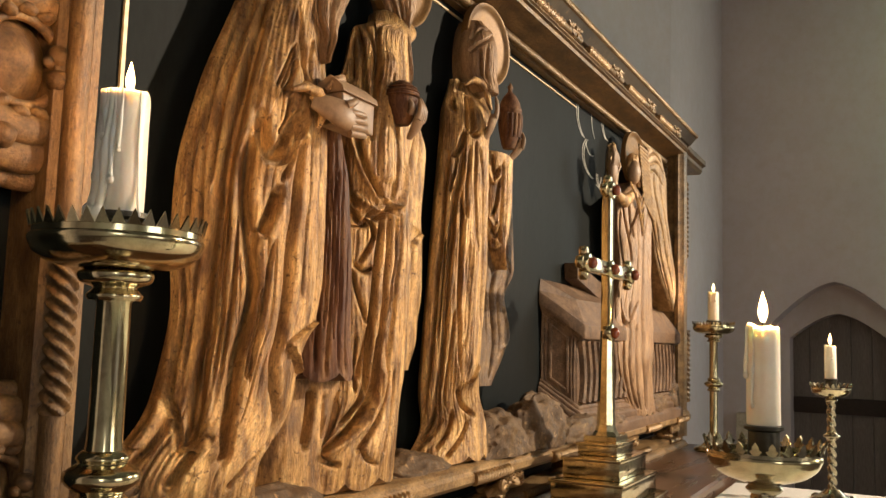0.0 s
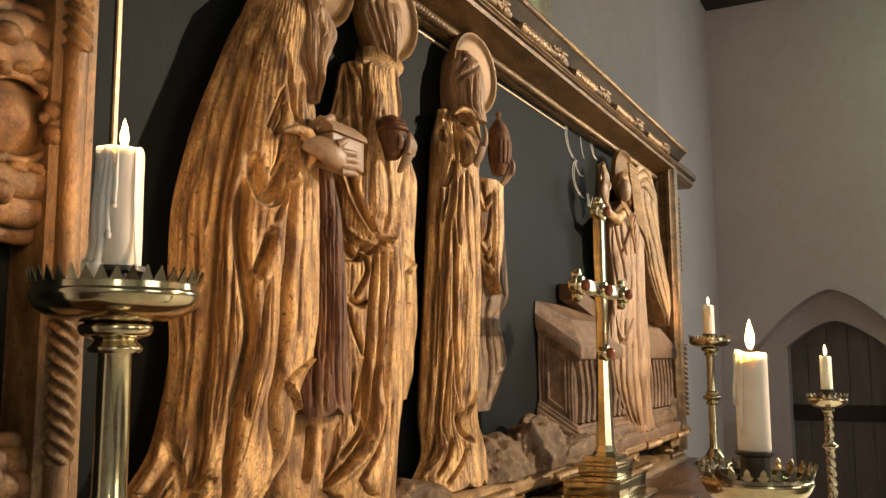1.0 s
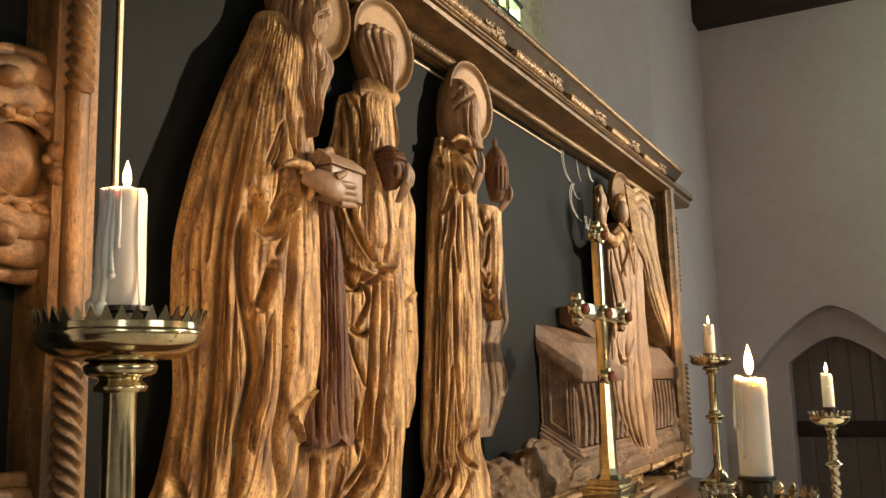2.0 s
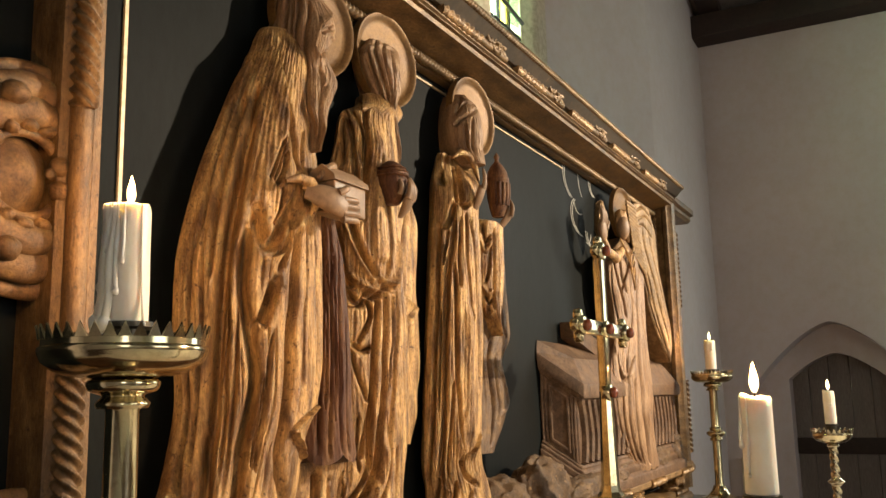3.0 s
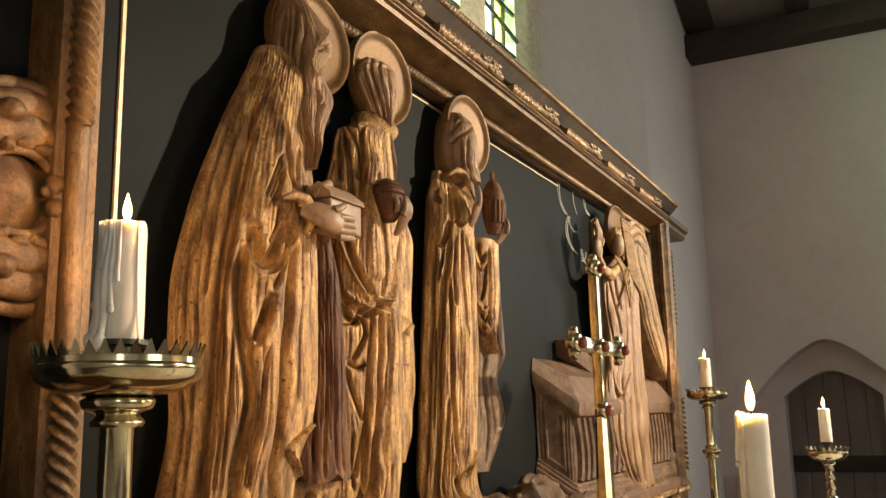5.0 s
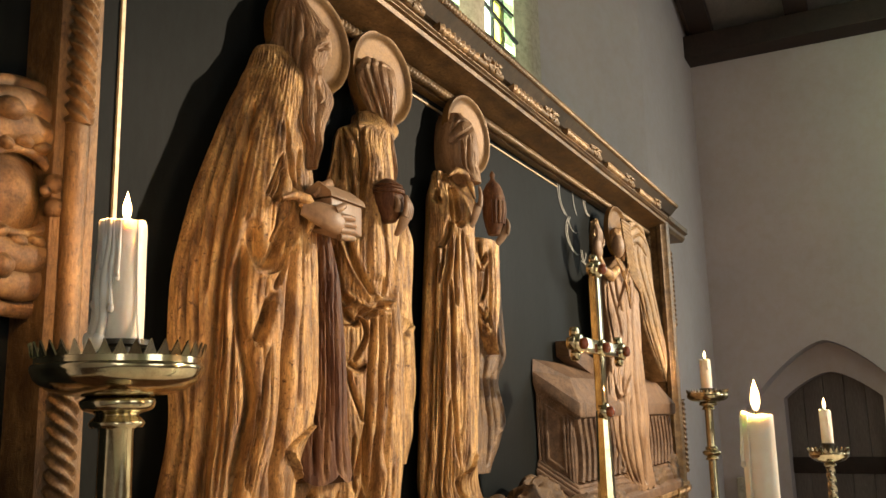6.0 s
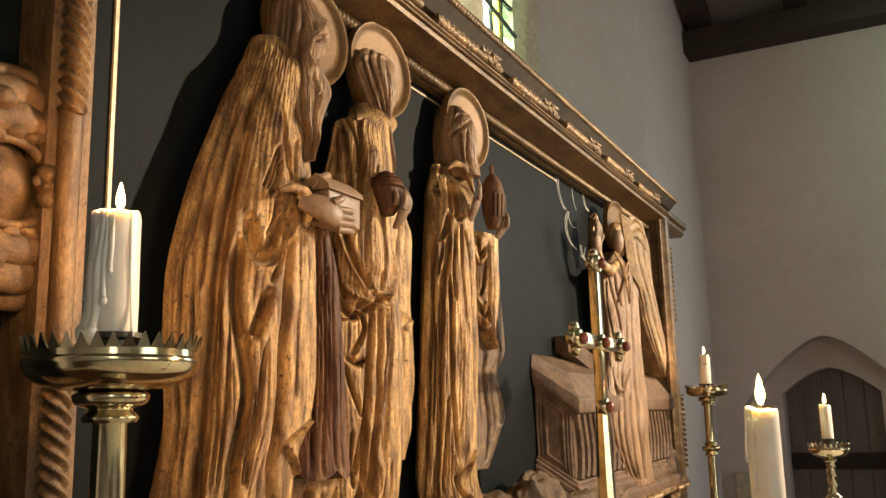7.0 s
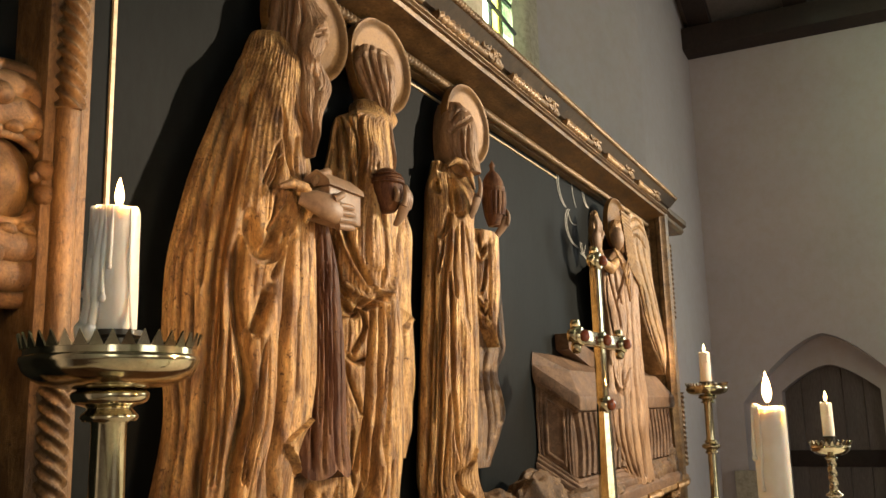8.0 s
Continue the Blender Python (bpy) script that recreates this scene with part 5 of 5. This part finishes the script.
tomb_slab(0.030, 1.394, 1.428, "plinth", "wide sloping plinth")
tomb_slab(0.020, 1.4285, 1.446, "plinth_step")
tomb_slab(0.013, 1.4465, 1.457, "plinth_roll")
tomb_slab(0.006, 1.4575, 1.466, "plinth_fillet")
tomb_slab(0.0, 1.4665, 1.628, "body")
tomb_slab(0.006, 1.6285, 1.636, "neck")
tomb_slab(0.013, 1.6365, 1.646, "lid_moulding")
tomb_slab(0.021, 1.6465, 1.682, "lid_edge", "thick moulded lid edge")
bm = bmesh.new()
lo = [bm.verts.new(p) for p in ((TX - 0.018, -0.003, 1.6825), (TX - 0.018, TY - 0.018, 1.6825), (3.47, TY - 0.018, 1.6825), (3.47, -0.003, 1.6825))]
hi = [bm.verts.new(p) for p in ((TX - 0.012, -0.003, 1.712), (TX + 0.045, -0.062, 1.716), (3.40, -0.058, 1.716), (3.40, -0.003, 1.70))]
for i in range(4):
    bm.faces.new((lo[i], lo[(i + 1) % 4], hi[(i + 1) % 4], hi[i]))
bm.faces.new(hi)
bm.faces.new(lo[::-1])
part("lid_slope", leaning(bm), STONEWOOD, tomb, "hipped lid", False)
part("lifted_lid", prism([(2.520, 1.832), (2.525, 1.790), (2.90, 1.705), (3.2, 1.705), (3.2, 1.745), (2.88, 1.765)], -0.040, -0.003, "y"), STONEWOOD, tomb, "tilted slab behind the lid", False)
bm = bmesh.new()
for y0, y1, z0, z1 in ((-0.062, -0.057, 1.480, 1.616), (-0.026, -0.021, 1.480, 1.616), (-0.057, -0.026, 1.609, 1.616), (-0.057, -0.026, 1.480, 1.487)):
    box(TX - 0.006, TX + 0.002, y0, y1, z0, z1, 0.001, bm)
part("end_panel", leaning(bm), STONEWOOD, tomb, "raised panel frame")
for y in (-0.074, -0.068, -0.014, -0.007):
    part("flute", leaning(sweep([(TX - 0.001, y + 0.0015 * math.sin(q / 8 * 2.9), 1.468 + 0.159 * q / 8) for q in range(9)], 0.0030, 8)), STONEWOOD, tomb)
for k in range(22):
    x = TX + 0.018 + 0.046 * k
    part("flute", sweep([(x + 0.016 * math.sin(q / 8 * 3.4 + 0.2), TY - 0.001, 1.468 + 0.159 * q / 8) for q in range(9)], 0.0135, 8), STONEWOOD, tomb)


# ---------- rocks at the figures' feet ----------
def rock(c, r, seed, label):
    bm = blob(c, r, None, 0.17, seed, 5)
    for v in bm.verts:
        v.co.z = max(v.co.z, 1.390)
        v.co.y = min(v.co.y, -0.001)
        v.co += Vector((noise.noise(v.co * 45), noise.noise(v.co * 45 + Vector((7, 0, 0))), 0)) * 0.005 + Vector((noise.noise(v.co * 14 + Vector((3, 0, 9))), noise.noise(v.co * 16), noise.noise(v.co * 15 + Vector((0, 4, 0))) * (v.co.z > 1.391))) * 0.009
    return tagged(part("carved_rock", bm, ROCK), label, "rock", "rocks of the relief")


for c, r, s in (((1.02, -0.045, 1.40), (0.13, 0.055, 0.055), 1), ((1.20, -0.06, 1.39), (0.15, 0.045, 0.03), 2), ((1.62, -0.05, 1.388), (0.10, 0.05, 0.035), 3), ((1.96, -0.062, 1.40), (0.14, 0.058, 0.080), 4),
                ((2.15, -0.072, 1.40), (0.15, 0.056, 0.100), 5), ((2.42, -0.09, 1.395), (0.2, 0.045, 0.045), 6), ((2.72, -0.06, 1.40), (0.2, 0.045, 0.06), 7), ((3.22, -0.055, 1.42), (0.15, 0.05, 0.06), 8), ((3.42, -0.05, 1.44), (0.09, 0.05, 0.085), 9)):
    rock(c, r, s, "rough carved rock with worn gilding on the ledge")


# ---------- altar cross ----------
cross = thing("altar_cross", "polished brass altar cross with red-brown bosses on a stepped base", "cross")
CX, CY = 2.155, -0.235
for (w, d, z0, z1) in ((0.33, 0.180, 1.263, 1.295), (0.265, 0.150, 1.296, 1.342), (0.205, 0.120, 1.343, 1.385), (0.12, 0.085, 1.386, 1.412)):
    bm = box(CX - w / 2, CX + w / 2, CY - d / 2, CY + d / 2, z0, z1 - 0.006, 0.002)
    box(CX - w / 2 - 0.004, CX + w / 2 + 0.004, CY - d / 2 - 0.004, CY + d / 2 + 0.004, z1 - 0.007, z1, 0.002, bm)
    part("base_step", bm, BRASS, cross)
part("foot", prism([(CX - 0.042, CY - 0.035), (CX + 0.042, CY - 0.035), (CX + 0.042, CY + 0.035), (CX - 0.042, CY + 0.035)], 1.4125, 1.424, "z"), BRASS, cross)
bm = bmesh.new()
rings = []
for z, h in ((1.424, 0.034), (1.433, 0.026), (1.446, 0.022), (1.60, 0.0165), (1.645, 0.0155)):
    rings.append([bm.verts.new((CX + h * a, CY + h * 0.8 * b, z)) for a, b in ((-1, -0.45), (-0.45, -1), (0.45, -1), (1, -0.45), (1, 0.45), (0.45, 1), (-0.45, 1), (-1, 0.45))])
for a, b in zip(rings, rings[1:]):
    for i in range(8):
        bm.faces.new((a[i], a[(i + 1) % 8], b[(i + 1) % 8], b[i]))
part("stem", bm, BRASS, cross, "tapering octagonal stem", False)
part("shaft", box(CX - 0.015, CX + 0.015, CY - 0.010, CY + 0.010, 1.645, 1.945, 0.0025), BRASS, cross)
part("arm", box(CX - 0.15, CX - 0.0155, CY - 0.010, CY + 0.010, 1.765, 1.795, 0.0025), BRASS, cross)
part("arm", box(CX + 0.0155, CX + 0.15, CY - 0.010, CY + 0.010, 1.765, 1.795, 0.0025), BRASS, cross)


def disc(c, r, d, mat, name):
    bm = lathe([(0, d), (r * 0.5, d), (r * 0.85, d * 0.8), (r, d * 0.3), (r, -d), (0, -d)], 28)
    bm.transform(Matrix.Translation(c) @ Matrix.Rotation(radians(90), 4, "X"))
    return part(name, bm, mat, cross)


for name, (dx, z), lobes in (("finial", (-0.158, 1.78), (1, 2, 3)), ("finial", (0.158, 1.78), (0, 1, 3)), ("finial", (0, 1.955), (0, 1, 2))):
    for k in lobes:
        a = k * math.pi / 2
        disc((CX + dx + 0.022 * math.cos(a), CY, z + 0.022 * math.sin(a)), 0.013, 0.008, BRASS, name)
for dx, z in ((-0.158, 1.78), (0.158, 1.78), (0, 1.955), (0, 1.78), (0, 1.642)):
    disc((CX + dx, CY - 0.006, z), 0.021, 0.010, BRASS, "boss_ring")
    bm = blob((CX + dx, CY - 0.019, z), (0.0125, 0.009, 0.0125), None, 0, 0, 3)
    part("boss", bm, CABOCHON, cross, "red-brown domed boss")


# ---------- candlesticks and candles ----------
def gallery(r, z, n, h, leaf, mat, owner, label):
    """A pierced gallery round a drip pan: a ring with pointed teeth or small leaves standing on it."""
    ring = part("gallery", lathe([(r - 0.0012, z), (r, z), (r, z + h * 0.35), (r - 0.0012, z + h * 0.35), (r - 0.0012, z)], n * 4), mat, owner, label)
    half = math.pi / n * (0.86 if leaf else 0.94)
    if leaf:
        shape = [(-0.35, 0.30), (-0.95, 0.62), (-0.5, 0.72), (-0.45, 0.95), (0, 1.25), (0.45, 0.95), (0.5, 0.72), (0.95, 0.62), (0.35, 0.30)]
    else:
        shape = [(-1, 0.34), (0, 1.0), (1, 0.34)]
    bm = bmesh.new()
    lay = [[bm.verts.new(((rr + 0.004 * q) * math.cos(half * p), (rr + 0.004 * q) * math.sin(half * p), z + h * q)) for p, q in shape] for rr in (r + 0.0008, r - 0.0010)]
    bm.faces.new(lay[0])
    bm.faces.new(lay[1][::-1])
    m = len(shape)
    for i in range(m):
        bm.faces.new((lay[0][i], lay[1][i], lay[1][(i + 1) % m], lay[0][(i + 1) % m]))
    first = part("leaf" if leaf else "tooth", bm, mat, ring, smooth=False)
    for k in range(1, n):
        ob = new("leaf" if leaf else "tooth", first.data)
        ob.parent = ring
        ob.rotation_euler = (0, 0, math.tau * k / n)
    return ring


def plain_stick(label, group):
    """Turned brass altar candlestick with a toothed drip pan; origin at the centre of its foot."""
    s = thing("candlestick", label, "candlestick", group)
    part("foot", lathe(turned([(0, 0), (0.066, 0), (0.068, 0.006), (0.06, 0.014), (0.04, 0.024), (0.026, 0.04), (0.02, 0.055), (0, 0.055)])), BRASS, s)
    part("lower_stem", lathe([(0, 0.055), (0.016, 0.055), (0.014, 0.075), (0.014, 0.205), (0.018, 0.208), (0, 0.208)]), BRASS, s)
    part("knop", lathe(turned([(0, 0.206), (0.02, 0.206), (0.022, 0.212), (0.018, 0.217), (0.024, 0.221), (0.031, 0.228), (0.031, 0.235), (0.024, 0.240), (0.02, 0.243), (0.022, 0.247), (0.019, 0.251), (0.0165, 0.253), (0, 0.253)]), 48), BRASS, s, "turned brass knop")
    part("stem", lathe([(0, 0.253), (0.0155, 0.253), (0.0145, 0.262), (0.0140, 0.375), (0.016, 0.378), (0, 0.378)], 48), BRASS, s, "smooth round brass stem")
    part("collar", lathe(turned([(0, 0.377), (0.021, 0.377), (0.023, 0.381), (0.020, 0.385), (0.018, 0.388), (0.028, 0.392), (0.031, 0.397), (0.030, 0.401), (0.022, 0.404), (0, 0.404)]), 48), BRASS, s)
    part("drip_pan", lathe(turned([(0, 0.403), (0.030, 0.403), (0.052, 0.407), (0.066, 0.415), (0.0705, 0.423), (0.0715, 0.427), (0.0700, 0.430), (0.066, 0.429), (0.05, 0.421), (0.02, 0.419), (0, 0.419)]), 64), BRASS, s, "wide brass drip pan")
    gallery(0.0685, 0.429, 38, 0.019, False, BRASS, s, "ring of pointed brass teeth")
    part("socket", lathe([(0, 0.419), (0.017, 0.419), (0.017, 0.445), (0.0255, 0.447), (0.0255, 0.4515), (0.018, 0.452), (0, 0.452)], 40), IRON, s, "dark metal socket")
    return s


def twist_stick(label, group):
    """Brass candlestick with a spirally twisted stem and a leafy gallery."""
    s = thing("candlestick", label, "candlestick", group)
    part("foot", lathe(turned([(0, 0), (0.052, 0), (0.054, 0.006), (0.046, 0.014), (0.030, 0.022), (0.018, 0.034), (0, 0.034)])), OLDBRASS, s)
    for k in range(3):
        a = 0.6 + k * math.tau / 3
        part("paw", blob((0.052 * math.cos(a), 0.052 * math.sin(a), 0.008), (0.012, 0.012, 0.0085), None, 0.15, k, 2), OLDBRASS, s)
    for z0, z1 in ((0.030, 0.166), (0.184, 0.270)):
        m = 60
        part("stem", sweep([(0, 0, z0 + (z1 - z0) * i / m) for i in range(m + 1)], 0.0105, 16, 1.0, None, 260, 3, 0.22), OLDBRASS, s, "twisted brass stem")
    part("knop", lathe(turned([(0, 0.164), (0.013, 0.164), (0.015, 0.168), (0.021, 0.172), (0.0225, 0.175), (0.021, 0.178), (0.015, 0.182), (0.012, 0.186), (0, 0.186)])), OLDBRASS, s)
    part("collar", lathe(turned([(0, 0.268), (0.014, 0.268), (0.017, 0.272), (0.014, 0.276), (0.02, 0.280), (0, 0.280)])), OLDBRASS, s)
    part("drip_pan", lathe(turned([(0, 0.278), (0.020, 0.278), (0.036, 0.283), (0.047, 0.291), (0.0515, 0.299), (0.0525, 0.302), (0.051, 0.304), (0.046, 0.299), (0.02, 0.293), (0, 0.293)]), 56), BRASS, s, "bowl-shaped brass drip pan")
    gallery(0.0505, 0.303, 24, 0.0130, True, OLDBRASS, s, "ring of small brass leaves")
    part("socket", lathe([(0, 0.293), (0.0145, 0.293), (0.0145, 0.325), (0.0185, 0.327), (0.0185, 0.330), (0.015, 0.331), (0, 0.331)], 36), IRON, s, "dark metal socket")
    return s


def candle(r, h, seed, drips, label, flame=1.0):
    """A candle with an uneven rim, a wick, a flame and wax that has run down."""
    s = thing("candle", label, "candle", "altar candles")
    n = 40
    rng = random.Random(seed)
    bm = bmesh.new()
    rings = []
    levels = [0, 0.02, 0.25, 0.5, 0.75, 0.93, 0.98, 1.0, 1.0, 0.985]
    radii = [0.96, 1, 1, 0.995, 0.99, 0.985, 0.97, 0.92, 0.8, 0.5]
    for f, k in zip(levels, radii):
        ring = []
        for i in range(n):
            a = math.tau * i / n
            wob = 1 + 0.02 * noise.noise(Vector((math.cos(a) * 2 + seed, math.sin(a) * 2, f * 4)))
            top = (0.004 * noise.noise(Vector((math.cos(a) * 1.5, math.sin(a) * 1.5, seed))) + 0.0018 * math.cos(a - 2.6)) if f > 0.9 else 0
            ring.append(bm.verts.new((r * k * wob * math.cos(a), r * k * wob * math.sin(a), h * f + top)))
        rings.append(ring)
    for a, b in zip(rings, rings[1:]):
        for i in range(n):
            bm.faces.new((a[i], a[(i + 1) % n], b[(i + 1) % n], b[i]))
    bm.faces.new(rings[0][::-1])
    bm.faces.new(rings[-1])
    part("wax", bm, WAX, s)
    for a0, width, length in drips:
        a, steps = radians(a0), 12
        pts, rad = [], []
        for q in range(steps + 1):
            f = q / steps
            out = r * (0.985 + 0.10 * f + 0.05 * noise.noise(Vector((f * 3, a, seed)))) + (0.004 * max(0, f - 0.8) * 5 if length > 0.9 else 0)
            aa = a + 0.12 * noise.noise(Vector((f * 2, a * 3, seed + 5)))
            pts.append((out * math.cos(aa), out * math.sin(aa), h * (1.0 - length * f)))
            rad.append(width * (0.8 + 0.35 * math.sin(f * 9 + a) * 0.5 + 0.3 * f))
        bm = sweep(pts, rad, 10)
        blob(pts[-1], (width * 1.5, width * 1.5, width * 1.9), bm, 0.1, a, 2)
        part("wax_drip", bm, WAX, s, "wax run down in a pale ridge")
    part("wick", sweep([(0, 0, h - 0.002), (0.0004, 0, h + 0.004), (0.001, 0.0004, h + 0.009)], 0.0009, 6), IRON, s)
    part("flame", lathe([(r_ * flame, z_ * flame) for r_, z_ in ((0, 0.003), (0.0022, 0.005), (0.0042, 0.010), (0.0046, 0.014), (0.0038, 0.020), (0.0022, 0.026), (0.0008, 0.031), (0, 0.034))], 18, (0.001, 0, h)), FLAME, s, "bright teardrop flame").visible_shadow = False
    return s


def place(ob, x, y, z, turn=0.0):
    ob.matrix_world = pose(x, y, z, 0, 0, turn)
    return ob


tall = place(plain_stick("plain turned brass candlestick with toothed drip pan on the shelf", "altar candlesticks"), 0.826, -0.214, 1.262)
copy_thing(tall, pose(3.475, -0.214, 1.262, 0, 0, 40))
low = place(twist_stick("brass candlestick with twisted stem and leafy drip pan on the altar", "altar candlesticks"), 1.19, -0.686, 1.212)
copy_thing(low, pose(2.95, -0.625, 1.212, 0, 0, 25))
place(candle(0.0190, 0.105, 3, [(140, 0.0042, 1.0), (152, 0.0030, 0.55), (160, 0.0048, 1.03), (172, 0.0026, 0.4), (182, 0.0040, 1.02), (197, 0.0022, 0.75), (214, 0.0016, 0.5), (262, 0.0012, 1.02), (128, 0.0036, 0.7)],
             "burning ivory candle with heavy wax drips", 0.86), 0.826, -0.214, 1.7135)
place(candle(0.0155, 0.094, 5, [(120, 0.0018, 0.5), (150, 0.0014, 0.8)], "burning ivory candle with a slightly melted rim", 1.0), 1.19, -0.686, 1.5425)
place(candle(0.0190, 0.100, 8, [(210, 0.003, 0.3), (160, 0.0025, 0.4)], "burning ivory candle with a melted rim"), 3.475, -0.214, 1.7135)
place(candle(0.0155, 0.090, 9, [(200, 0.002, 0.4)], "burning ivory candle, straight and clean"), 2.95, -0.625, 1.5425)

# ---------- spotlight on the roof timber, behind the camera ----------
spot = thing("spotlight", "small black ceiling spotlight aimed at the altarpiece", "lamp")
m = look(Vector(SPOT_AT) + (Vector(SPOT_AT) - Vector((2.1, -0.1, 1.75))).normalized() * 0.03, (2.1, -0.1, 1.75))
bm = lathe([(0.055, -0.02), (0.06, -0.02), (0.06, 0.10), (0.045, 0.13), (0, 0.13), (0, 0.125), (0.042, 0.125), (0.055, 0.09), (0.055, -0.02)], 28)
bm.transform(m)
part("housing", bm, IRON, spot)
part("bracket", sweep([(SPOT_AT[0] + 0.04, SPOT_AT[1] - 0.08, SPOT_AT[2] + 0.05), (SPOT_AT[0] + 0.05, SPOT_AT[1] - 0.09, SPOT_AT[2] + 1.15)], 0.012, 10), IRON, spot)
